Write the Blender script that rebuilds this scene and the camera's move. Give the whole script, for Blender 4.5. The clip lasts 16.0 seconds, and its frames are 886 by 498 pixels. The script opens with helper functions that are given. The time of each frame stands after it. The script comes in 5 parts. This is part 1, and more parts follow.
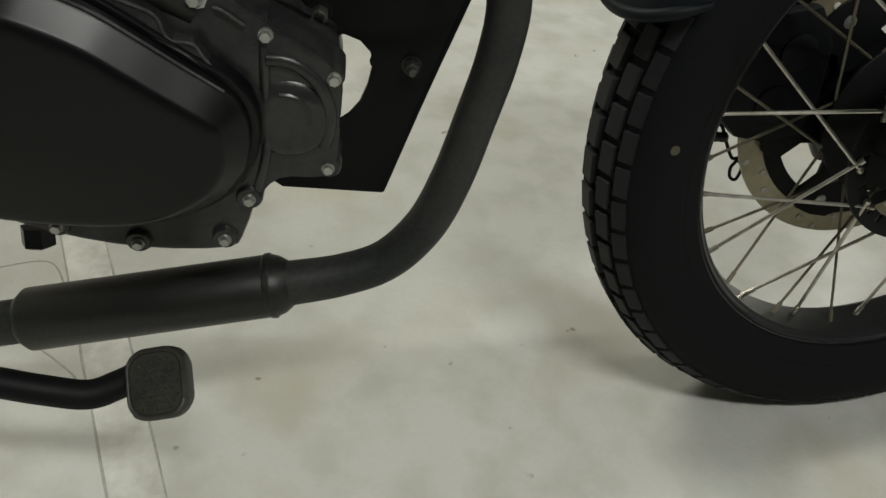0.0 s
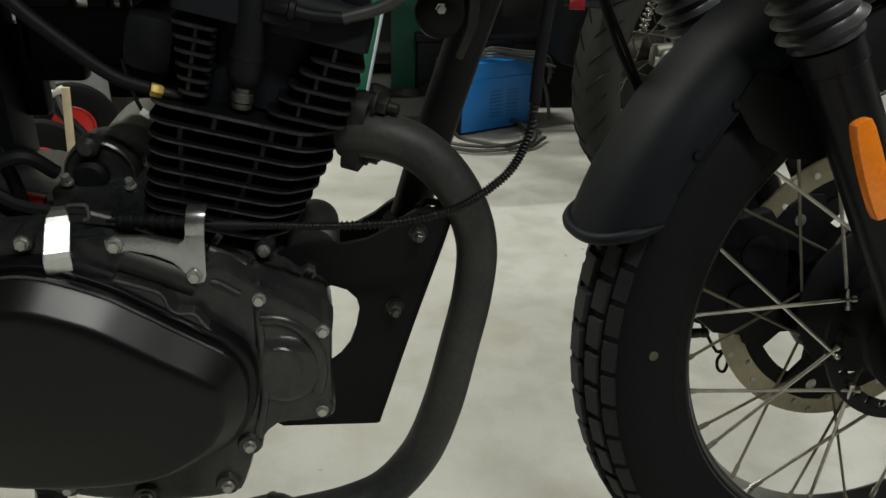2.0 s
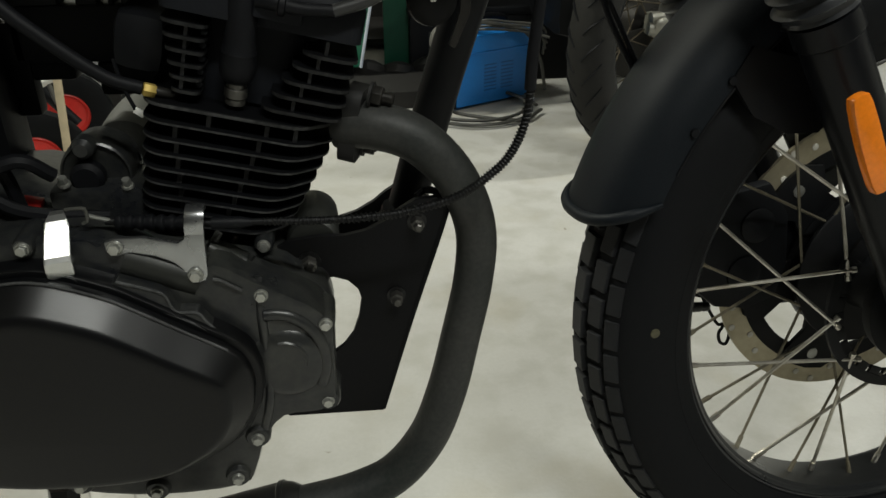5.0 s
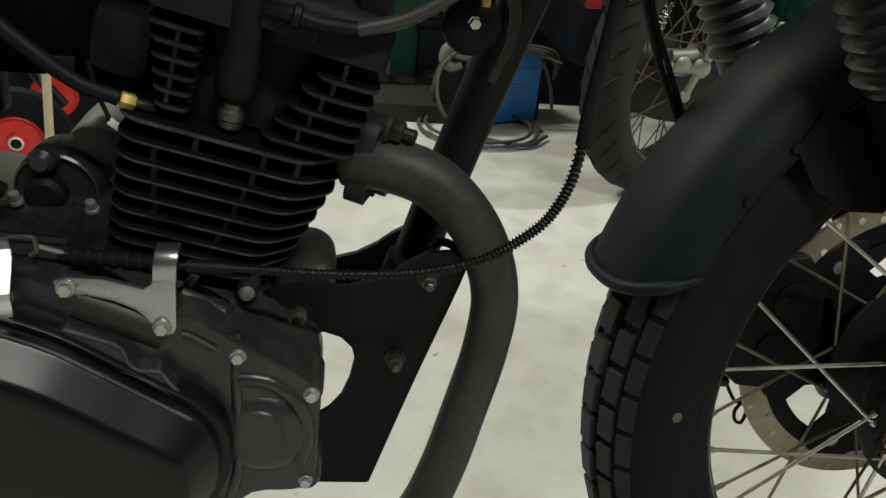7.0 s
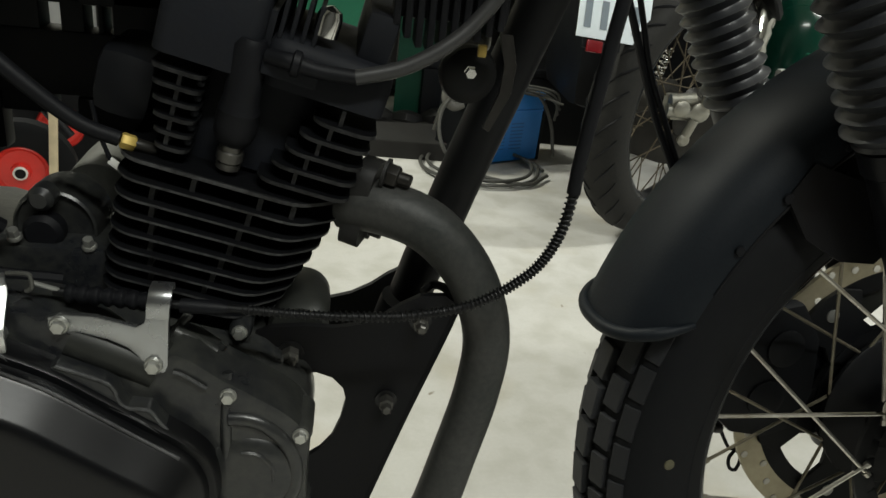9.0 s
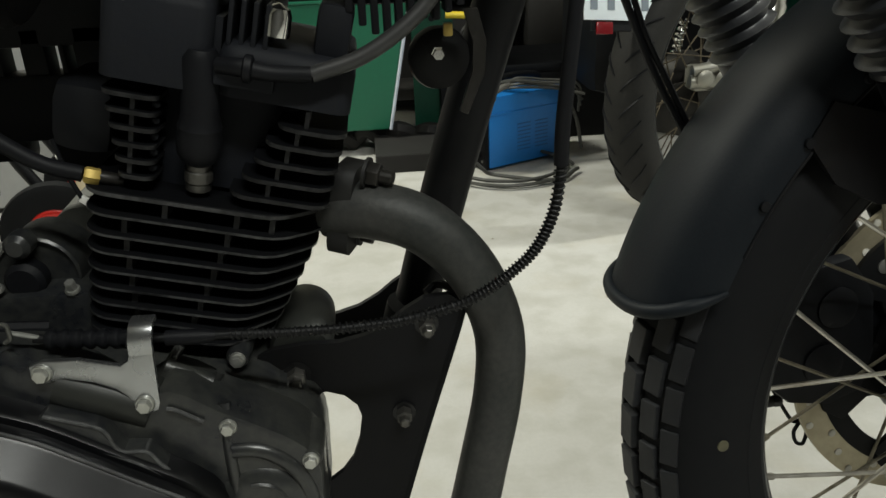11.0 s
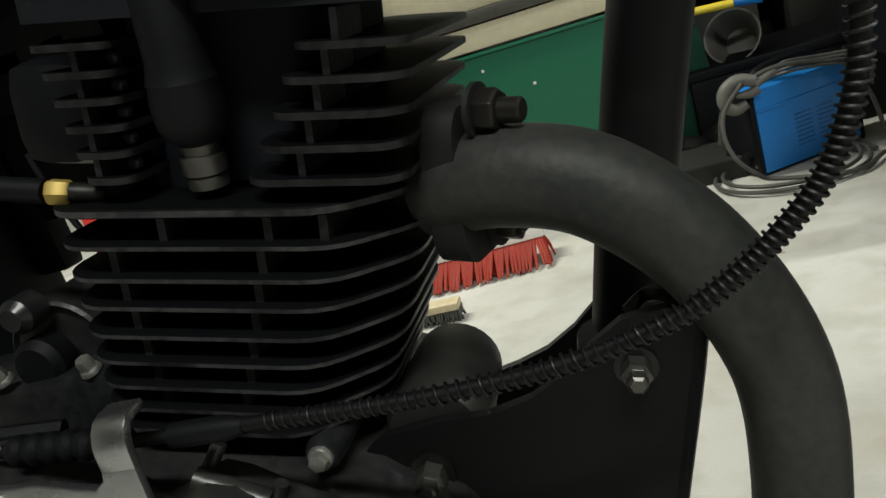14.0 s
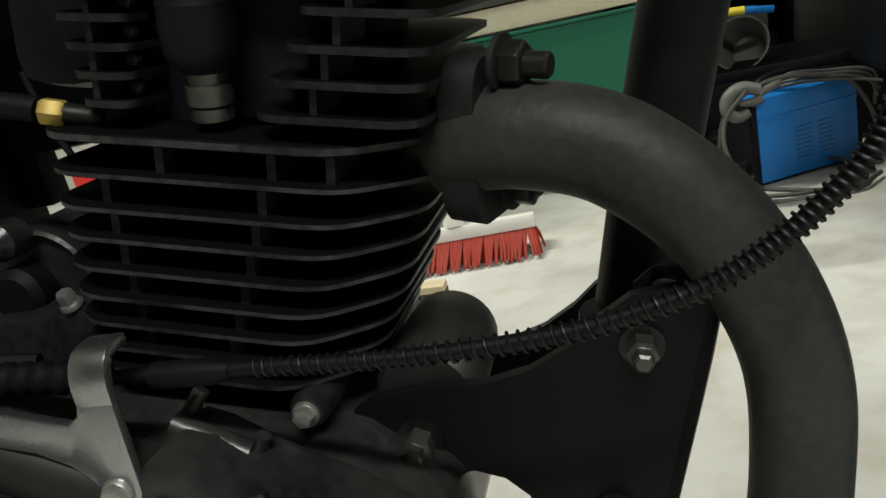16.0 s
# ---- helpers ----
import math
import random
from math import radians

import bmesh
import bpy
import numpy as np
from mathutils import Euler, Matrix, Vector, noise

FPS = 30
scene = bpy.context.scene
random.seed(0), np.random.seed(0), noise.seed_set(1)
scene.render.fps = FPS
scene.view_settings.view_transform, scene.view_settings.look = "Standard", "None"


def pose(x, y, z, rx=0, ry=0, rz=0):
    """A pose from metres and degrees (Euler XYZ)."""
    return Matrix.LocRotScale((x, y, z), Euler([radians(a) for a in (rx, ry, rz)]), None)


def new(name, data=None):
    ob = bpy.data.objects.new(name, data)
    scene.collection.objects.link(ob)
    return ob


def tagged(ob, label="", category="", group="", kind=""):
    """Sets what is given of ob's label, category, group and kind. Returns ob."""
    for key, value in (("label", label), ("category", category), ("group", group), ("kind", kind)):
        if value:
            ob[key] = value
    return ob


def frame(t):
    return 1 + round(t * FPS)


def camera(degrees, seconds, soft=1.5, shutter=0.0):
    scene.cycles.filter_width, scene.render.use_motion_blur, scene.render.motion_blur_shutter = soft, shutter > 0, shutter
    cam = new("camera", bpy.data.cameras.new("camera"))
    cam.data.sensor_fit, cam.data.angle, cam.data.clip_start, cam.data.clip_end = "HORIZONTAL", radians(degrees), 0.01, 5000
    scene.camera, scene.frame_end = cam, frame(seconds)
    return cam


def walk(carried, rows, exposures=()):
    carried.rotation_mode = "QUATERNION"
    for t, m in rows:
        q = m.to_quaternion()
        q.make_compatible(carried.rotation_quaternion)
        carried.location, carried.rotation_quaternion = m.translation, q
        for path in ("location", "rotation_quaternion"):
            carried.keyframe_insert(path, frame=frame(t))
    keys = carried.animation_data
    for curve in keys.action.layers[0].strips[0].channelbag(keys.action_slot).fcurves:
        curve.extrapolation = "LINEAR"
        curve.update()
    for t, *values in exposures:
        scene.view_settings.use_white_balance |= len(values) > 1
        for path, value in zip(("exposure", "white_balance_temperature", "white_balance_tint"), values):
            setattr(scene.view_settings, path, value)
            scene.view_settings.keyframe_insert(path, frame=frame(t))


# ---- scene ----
cam = camera(60.0, 16.0, soft=1.5)
# seconds, eye, yaw to the left, pitch, roll
PATH = [
    (0, -0.4885, -0.4645, 0.6163, -10.61, -40.34, 8.57),
    (0.5, -0.4644, -0.4750, 0.6292, -11.24, -38.07, 4.32),
    (1, -0.4606, -0.4857, 0.6520, -8.21, -36.82, 2.72),
    (1.5, -0.4770, -0.4813, 0.6491, -7.82, -31.87, 1.87),
    (2, -0.4737, -0.4829, 0.6587, -7.71, -26.21, 1.95),
    (2.5, -0.4780, -0.4731, 0.6508, -6.58, -27.12, 0.65),
    (3, -0.4723, -0.4761, 0.6518, -6.65, -28.40, -0.17),
    (3.5, -0.4740, -0.4775, 0.6545, -7.18, -28.45, -0.74),
    (4, -0.4754, -0.4759, 0.6569, -7.52, -28.62, -0.79),
    (4.2, -0.4707, -0.4804, 0.6644, -7.38, -28.62, -0.96),
    (6.5, -0.4811, -0.4417, 0.6698, -8.98, -27.40, 4.71),
    (7, -0.4819, -0.4021, 0.6608, -9.08, -27.47, 6.06),
    (7.5, -0.4844, -0.3943, 0.6624, -9.08, -26.83, 6.92),
    (8, -0.4823, -0.4027, 0.6687, -8.83, -25.99, 7.14),
    (8.5, -0.4774, -0.4056, 0.6676, -8.68, -25.21, 7.12),
    (9, -0.4784, -0.4042, 0.6670, -8.67, -24.86, 7.04),
    (9.2, -0.4791, -0.4033, 0.6673, -8.72, -24.83, 7.17),
    (11.3, -0.4296, -0.3799, 0.6397, -2.44, -23.94, -4.67),
    (11.5, -0.4157, -0.3605, 0.6270, 0.27, -23.59, -6.94),
    (12, -0.4090, -0.2858, 0.5741, 15.04, -18.58, -15.84),
    (12.5, -0.4169, -0.2596, 0.5552, 15.48, -17.76, -16.41),
    (13, -0.4087, -0.2734, 0.5459, 12.81, -18.09, -16.23),
    (13.5, -0.4175, -0.2436, 0.5552, 14.99, -17.47, -17.40),
    (14, -0.4144, -0.2357, 0.5585, 16.38, -16.48, -18.05),
    (14.5, -0.4169, -0.2395, 0.5640, 15.81, -16.11, -17.15),
    (15, -0.4172, -0.2358, 0.5607, 15.51, -16.08, -14.79),
    (15.5, -0.4196, -0.2277, 0.5646, 15.25, -16.67, -13.64),
    (16, -0.4240, -0.2306, 0.5497, 15.68, -17.73, -12.95),
]
walk(cam, [(t, pose(x, y, z, 90 + pitch, 0, yaw) @ pose(0, 0, 0, 0, 0, roll)) for t, x, y, z, yaw, pitch, roll in PATH],
     [(0.0, -0.47), (1.0, -0.43), (2.0, -0.36), (4.0, -0.37), (6.5, -0.13), (9.0, -0.03), (11.5, -0.03), (16.0, 0.0)])

# ---- light ----
world = bpy.data.worlds.new("garage_air")
scene.world = world
world.use_nodes = True
world.node_tree.nodes["Background"].inputs[0].default_value = (0.9, 0.95, 1.0, 1)
world.node_tree.nodes["Background"].inputs[1].default_value = 0.02
LAMPS = [(0.10, -1.35, 2.55, 0), (2.0, 0.7, 2.55, 0), (-1.9, 1.5, 2.55, 0)]
POWER = [56.0, 68.0, 87.0]
TINT = [(0.965, 0.987, 0.925), (0.970, 0.985, 0.910), (0.985, 0.983, 0.855)]


def lamp(x, y, z, power, color):
    data = bpy.data.lights.new("tube_light", "AREA")
    data.shape, data.size, data.size_y = "RECTANGLE", 1.2, 0.16
    data.energy, data.color = power, color
    ob = new("tube_light", data)
    ob.matrix_world = pose(x, y, z)
    return ob


for (x, y, z, turn), power, color in zip(LAMPS, POWER, TINT):
    lamp(x, y, z - 0.06, power, color)

# ---- materials ----
def material(name, color, rough=0.5, metal=0.0, grain=60.0, vary=0.25, bump=0.1, stain=6.0, stained=0.2, dark=None, spec=0.5, per_piece=0.0, blotch=None):
    """A surface with fine grain, larger stains, uneven gloss and relief."""
    m = bpy.data.materials.new(name)
    m.use_nodes = True
    n, l = m.node_tree.nodes, m.node_tree.links
    p = n["Principled BSDF"]
    p.inputs["Metallic"].default_value, p.inputs["Specular IOR Level"].default_value = metal, spec
    co = n.new("ShaderNodeTexCoord")
    small, large = n.new("ShaderNodeTexNoise"), n.new("ShaderNodeTexNoise")
    small.inputs["Scale"].default_value, small.inputs["Detail"].default_value = grain, 6
    large.inputs["Scale"].default_value, large.inputs["Detail"].default_value = stain, 5
    for t in (small, large):
        l.new(co.outputs["Object"], t.inputs["Vector"])
    dark = dark or tuple(c * 0.45 for c in color)
    r1, r2 = n.new("ShaderNodeMapRange"), n.new("ShaderNodeMapRange")
    for r, t, amount in ((r1, small, vary), (r2, large, stained)):
        r.inputs["From Min"].default_value, r.inputs["From Max"].default_value = 0.35, 0.7
        r.inputs["To Min"].default_value, r.inputs["To Max"].default_value = 0.0, amount
        l.new(t.outputs["Fac"], r.inputs["Value"])
    add = n.new("ShaderNodeMath")
    add.operation, add.use_clamp = "ADD", True
    l.new(r1.outputs[0], add.inputs[0])
    l.new(r2.outputs[0], add.inputs[1])
    mix = n.new("ShaderNodeMix")
    mix.data_type = "RGBA"
    mix.inputs["A"].default_value, mix.inputs["B"].default_value = (*color, 1), (*dark, 1)
    l.new(add.outputs[0], mix.inputs["Factor"])
    last = mix.outputs["Result"]
    if per_piece:
        info, hsv, rr = n.new("ShaderNodeObjectInfo"), n.new("ShaderNodeHueSaturation"), n.new("ShaderNodeMapRange")
        rr.inputs["To Min"].default_value, rr.inputs["To Max"].default_value = 1 - per_piece, 1 + per_piece
        l.new(info.outputs["Random"], rr.inputs["Value"])
        l.new(rr.outputs[0], hsv.inputs["Value"])
        l.new(last, hsv.inputs["Color"])
        last = hsv.outputs["Color"]
    l.new(last, p.inputs["Base Color"])
    gloss = n.new("ShaderNodeMapRange")
    gloss.inputs["To Min"].default_value, gloss.inputs["To Max"].default_value = max(0.04, rough - 0.12), min(1, rough + 0.12)
    l.new(large.outputs["Fac"], gloss.inputs["Value"])
    l.new(gloss.outputs[0], p.inputs["Roughness"])
    if bump:
        b = n.new("ShaderNodeBump")
        b.inputs["Strength"].default_value, b.inputs["Distance"].default_value = bump, 0.001
        l.new(small.outputs["Fac"], b.inputs["Height"])
        l.new(b.outputs[0], p.inputs["Normal"])
    return m


def concrete():
    """Pale worn concrete with trowel clouds, dust, tan stains and small dark specks."""
    m = material("concrete", (0.522, 0.518, 0.496), 0.85, 0, 180, 0.12, 0.25, 2.2, 0.6, (0.374, 0.370, 0.339), 0.25)
    n, l = m.node_tree.nodes, m.node_tree.links
    p, mix = n["Principled BSDF"], n["Mix"]
    co = n["Texture Coordinate"]
    tan, speck, mid = n.new("ShaderNodeTexNoise"), n.new("ShaderNodeTexNoise"), n.new("ShaderNodeTexNoise")
    tan.inputs["Scale"].default_value, tan.inputs["Detail"].default_value = 4.5, 8
    speck.inputs["Scale"].default_value, speck.inputs["Detail"].default_value = 38, 2
    mid.inputs["Scale"].default_value, mid.inputs["Detail"].default_value = 14, 4
    last = mix.outputs["Result"]
    for tex, lo, hi, amount, color in ((mid, 0.45, 0.66, 0.62, (0.375, 0.366, 0.330)), (tan, 0.55, 0.70, 0.42, (0.365, 0.322, 0.226)), (speck, 0.73, 0.78, 0.75, (0.165, 0.139, 0.096))):
        l.new(co.outputs["Object"], tex.inputs["Vector"])
        r, k = n.new("ShaderNodeMapRange"), n.new("ShaderNodeMix")
        r.inputs["From Min"].default_value, r.inputs["From Max"].default_value, r.inputs["To Max"].default_value = lo, hi, amount
        k.data_type = "RGBA"
        k.inputs["B"].default_value = (*color, 1)
        l.new(tex.outputs["Fac"], r.inputs["Value"])
        l.new(r.outputs[0], k.inputs["Factor"])
        l.new(last, k.inputs["A"])
        last = k.outputs["Result"]
    l.new(last, p.inputs["Base Color"])
    return m


def glow(name, color, strength):
    m = bpy.data.materials.new(name)
    m.use_nodes = True
    p = m.node_tree.nodes["Principled BSDF"]
    p.inputs["Emission Color"].default_value, p.inputs["Emission Strength"].default_value = (*color, 1), strength
    return m


CONCRETE = concrete()
PATCH = material("screed", (0.61, 0.605, 0.575), 0.8, 0, 90, 0.3, 0.3, 22, 0.8, (0.37, 0.36, 0.33), 0.25)
PLASTER = material("painted_plaster", (0.50, 0.495, 0.455), 0.8, 0, 40, 0.1, 0.1, 1.5, 0.25)
# colour of the unseen south wall, dark to weaken its bounce light
DIMWALL = material("dark_grey_wall_paint", (0.085, 0.085, 0.082), 0.8, 0, 40, 0.1, 0.1, 1.5, 0.25)
DARKWALL = material("dark_boards", (0.012, 0.011, 0.010), 0.75, 0, 30, 0.3, 0.2, 2, 0.4)
CASE = material("black_engine_paint", (0.0093, 0.0104, 0.0130), 0.31, 0.1, 240, 0.35, 0.2, 30, 0.7, (0.037, 0.038, 0.0335), 0.55)
COVER = material("satin_cover_paint", (0.0021, 0.0024, 0.0032), 0.33, 0.0, 420, 0.25, 0.025, 12, 0.4, (0.0060, 0.0060, 0.0056), 0.28)
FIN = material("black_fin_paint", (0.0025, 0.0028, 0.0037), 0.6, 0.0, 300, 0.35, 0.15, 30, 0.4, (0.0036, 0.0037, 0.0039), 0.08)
# fin edge colour holds both wear and the light the rims catch
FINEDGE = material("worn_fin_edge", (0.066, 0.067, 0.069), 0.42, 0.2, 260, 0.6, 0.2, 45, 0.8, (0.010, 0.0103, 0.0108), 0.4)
HEAD = material("grey_black_head", (0.0081, 0.0093, 0.0125), 0.62, 0.0, 300, 0.25, 0.12, 25, 0.3, (0.0105, 0.0105, 0.0105), 0.15)
PIPE = material("heat_proof_black", (0.041, 0.0405, 0.038), 0.55, 0.1, 300, 0.5, 0.25, 18, 0.8, (0.015, 0.0184, 0.017), 0.35)
SLEEVE = material("satin_black_sleeve", (0.0105, 0.0108, 0.0108), 0.42, 0.1, 300, 0.4, 0.2, 14, 0.7, (0.020, 0.0195, 0.0175), 0.4)
FRAME = material("gloss_black_frame", (0.0039, 0.0044, 0.0055), 0.55, 0, 200, 0.2, 0.05, 15, 0.35, (0.009, 0.0085, 0.007), 0.18)
PLATE = material("black_mount_plate", (0.0034, 0.0037, 0.0049), 0.5, 0, 300, 0.25, 0.1, 20, 0.3, (0.008, 0.0075, 0.006), 0.15)
RUBBER = material("tyre_rubber", (0.0041, 0.0046, 0.0056), 0.72, 0, 150, 0.3, 0.25, 12, 0.35, (0.0072, 0.0075, 0.0078), 0.14)
TREAD = material("tread_rubber", (0.0077, 0.0086, 0.0109), 0.65, 0, 200, 0.3, 0.2, 12, 0.4, (0.014, 0.0145, 0.015), 0.3, 0.15)
SOFT = material("soft_black_rubber", (0.0046, 0.0050, 0.0065), 0.58, 0, 120, 0.3, 0.15, 14, 0.25, None, 0.18)
RIM = material("black_rim", (0.0120, 0.0135, 0.0160), 0.30, 0.1, 200, 0.25, 0.06, 10, 0.4, (0.028, 0.028, 0.026), 0.5)
OLDSPOKE = material("yellowed_zinc_spoke", (0.29, 0.268, 0.205), 0.4, 0.7, 90, 0.35, 0.1, 14, 0.5, (0.10, 0.08, 0.05))
SPOKE = material("dull_zinc_spoke", (0.72, 0.70, 0.64), 0.32, 0.9, 90, 0.35, 0.1, 14, 0.5, (0.22, 0.18, 0.12))
BOLT = material("zinc_bolt", (0.46, 0.465, 0.44), 0.42, 0.85, 400, 0.35, 0.15, 40, 0.4, (0.30, 0.295, 0.26), per_piece=0.15)
DULLBOLT = material("black_bolt", (0.02, 0.02, 0.02), 0.36, 0.6, 400, 0.3, 0.15, 40, 0.3)
ALLOY = material("brushed_alloy", (0.40, 0.412, 0.425), 0.28, 0.95, 300, 0.2, 0.06, 24, 0.35, (0.34, 0.34, 0.33))
ZINC = material("bright_zinc_plate", (0.80, 0.81, 0.80), 0.30, 0.95, 260, 0.2, 0.05, 30, 0.3, (0.5, 0.5, 0.47))
BRASS = material("brass", (0.50, 0.36, 0.09), 0.5, 0.4, 200, 0.2, 0.05, 30, 0.3)
DISC = material("bronzed_disc_steel", (0.46, 0.41, 0.29), 0.42, 0.65, 160, 0.3, 0.08, 9, 0.35, (0.28, 0.25, 0.17))
FENDER = material("matt_blue_black_plastic", (0.0032, 0.0048, 0.0074), 0.55, 0, 500, 0.45, 0.10, 9, 0.6, (0.0066, 0.0092, 0.0118), 0.17)
AMBER = material("amber_reflector", (0.85, 0.22, 0.012), 0.2, 0, 300, 0.2, 0.3, 60, 0.2)
OLIVE = material("oily_grey_alloy", (0.022, 0.0235, 0.0205), 0.5, 0.2, 120, 0.3, 0.1, 18, 0.4)
BLUE = material("blue_welder_enamel", (0.012, 0.20, 0.62), 0.4, 0, 120, 0.15, 0.05, 8, 0.2, (0.01, 0.13, 0.42))
BLACKP = material("black_plastic", (0.0045, 0.0051, 0.0064), 0.55, 0, 200, 0.25, 0.1, 10, 0.3, None, 0.18)
GREEN = material("green_machine_paint", (0.008, 0.135, 0.072), 0.35, 0, 90, 0.15, 0.05, 3, 0.3, (0.005, 0.09, 0.05))
DEEPGREEN = material("faded_dark_green_paint", (0.004, 0.055, 0.030), 0.5, 0, 90, 0.2, 0.05, 5, 0.4, (0.003, 0.025, 0.016), 0.3)
CREAM = material("cream_paint", (0.68, 0.64, 0.48), 0.5, 0, 70, 0.2, 0.1, 6, 0.35, (0.4, 0.34, 0.2))
HOSE = material("grey_green_hose", (0.060, 0.060, 0.054), 0.5, 0, 120, 0.2, 0.1, 14, 0.25)
RED = material("red_bristles", (0.30, 0.024, 0.010), 0.55, 0, 150, 0.35, 0.1, 30, 0.4, (0.25, 0.016, 0.006), per_piece=0.3)
REDP = material("red_plastic", (0.62, 0.028, 0.02), 0.35, 0, 100, 0.15, 0.05, 10, 0.25)
WOOD = material("pale_wood", (0.60, 0.50, 0.33), 0.6, 0, 60, 0.3, 0.15, 12, 0.3)
WHITEP = material("white_plastic", (0.74, 0.74, 0.70), 0.4, 0, 90, 0.1, 0.05, 8, 0.3, (0.5, 0.48, 0.42))
PALEGREY = material("pale_grey_paint", (0.36, 0.37, 0.38), 0.5, 0, 60, 0.15, 0.05, 4, 0.4, (0.26, 0.26, 0.25))
REDLENS = material("dark_red_lens", (0.17, 0.008, 0.012), 0.25, 0, 100, 0.15, 0.05, 10, 0.25)
YELLOW = material("yellow_plastic", (0.80, 0.62, 0.04), 0.4, 0, 90, 0.1, 0.05, 8, 0.25)
CHROME = material("chrome", (0.75, 0.75, 0.73), 0.12, 1.0, 90, 0.1, 0.0, 8, 0.1)
SIGN = material("registration_sheet", (0.80, 0.88, 0.93), 0.35, 0, 90, 0.05, 0.0, 8, 0.1)
INK = material("sign_ink", (0.20, 0.24, 0.28), 0.4, 0, 90, 0.05, 0.0, 8, 0.1)
TYREGREY = material("dusty_tyre_rubber", (0.0075, 0.0076, 0.0076), 0.72, 0, 120, 0.3, 0.2, 9, 0.5, (0.019, 0.0185, 0.0165), 0.25)
DOT = material("yellow_dot", (0.085, 0.078, 0.042), 0.6, 0, 300, 0.3, 0.1, 90, 0.4)
# tone of the lit floor, painted where the disc's holes would show it
FLOORSEEN = material("hole_shadow", (0.62, 0.60, 0.53), 0.8, 0, 100, 0.1, 0.0, 10, 0.1)
GAITER = material("worn_rubber_gaiter", (0.0104, 0.0118, 0.0148), 0.38, 0, 120, 0.3, 0.1, 14, 0.3, (0.017, 0.0175, 0.018), 0.5)
FORK = material("satin_black_fork", (0.0045, 0.0050, 0.0064), 0.33, 0, 200, 0.2, 0.05, 15, 0.25, None, 0.2)
# pale colour standing in for the highlight along cast edges
EDGEGLINT = material("worn_cast_edge", (0.10, 0.102, 0.102), 0.42, 0.2, 300, 0.4, 0.1, 40, 0.6, (0.012, 0.012, 0.012), 0.5)
ALLOYDULL = material("dull_alloy", (0.11, 0.11, 0.10), 0.45, 0.6, 200, 0.3, 0.1, 30, 0.4)
LEAD = material("lead_rubber", (0.028, 0.028, 0.028), 0.45, 0, 200, 0.2, 0.05, 15, 0.3)
DULLFLANGE = material("sooty_black", (0.006, 0.006, 0.0056), 0.65, 0.0, 200, 0.3, 0.15, 20, 0.3)
NUT = material("dark_steel", (0.020, 0.0185, 0.016), 0.45, 0.5, 300, 0.3, 0.15, 40, 0.4)
PLATEBOLT = material("dark_zinc", (0.10, 0.097, 0.088), 0.36, 0.7, 300, 0.3, 0.15, 40, 0.35)
PADDUST = material("dusty_black_steel", (0.018, 0.0175, 0.0155), 0.5, 0, 260, 0.5, 0.3, 40, 0.5, (0.045, 0.043, 0.036), 0.35)
CABLE = material("cable_sheath", (0.0048, 0.0050, 0.0055), 0.5, 0, 200, 0.2, 0.05, 15, 0.25, None, 0.22)
SPRING = material("black_spring_wire", (0.0042, 0.0045, 0.0050), 0.5, 0.2, 200, 0.2, 0.05, 15, 0.2)
STARTER = material("grey_starter_paint", (0.078, 0.080, 0.070), 0.6, 0.1, 200, 0.3, 0.12, 16, 0.35)
GREYDARK = material("worn_grey_plastic", (0.125, 0.122, 0.110), 0.55, 0, 90, 0.2, 0.1, 8, 0.3)
WHITEEDGE = material("pale_edge", (0.62, 0.68, 0.78), 0.4, 0, 120, 0.2, 0.05, 30, 0.3)
RUSTSPOKE = material("tarnished_spoke", (0.11, 0.09, 0.06), 0.5, 0.6, 90, 0.35, 0.1, 14, 0.5)
CALIPER = material("dirty_alloy", (0.30, 0.30, 0.27), 0.42, 0.6, 120, 0.35, 0.1, 20, 0.5, (0.25, 0.23, 0.18))
DARKJOINT = material("joint_dirt", (0.40, 0.392, 0.365), 0.9, 0, 200, 0.3, 0.2, 30, 0.4)
TUBEGLOW = glow("lamp_tube", (1, 0.97, 0.86), 3.0)
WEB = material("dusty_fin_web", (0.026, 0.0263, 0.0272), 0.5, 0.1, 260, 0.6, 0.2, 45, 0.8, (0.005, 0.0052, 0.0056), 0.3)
SLOT = material("shadowed_blue", (0.008, 0.12, 0.38), 0.5, 0, 120, 0.15, 0.05, 8, 0.2)
DARKGREEN = material("bottle_green_enamel", (0.004, 0.035, 0.022), 0.18, 0, 90, 0.15, 0.02, 5, 0.3)

# ---- building kit ----
def part(name, bm, mat, parent=None, label="", smooth=True, m=None):
    """Links a bmesh as one mesh object, under a thing or a part."""
    me = bpy.data.meshes.new(name)
    bmesh.ops.recalc_face_normals(bm, faces=bm.faces)
    bm.to_mesh(me)
    bm.free()
    if smooth:
        for p in me.polygons:
            p.use_smooth = True
        me.set_sharp_from_angle(angle=radians(38))
    me.materials.append(mat)
    ob = new(name, me)
    if m is not None:
        ob.matrix_basis = m
    if parent:
        ob.parent = parent
    return tagged(ob, label)


def again(ob, m, parent=None):
    """One more piece on the same mesh."""
    o = new(ob.name.split(".")[0], ob.data)
    o.matrix_basis, o.parent = m, parent or ob.parent
    return o


def thing(name, label, category, at=(0, 0, 0), group="", kind=""):
    ob = new(name)
    ob.location = at
    return tagged(ob, label, category, group, kind)


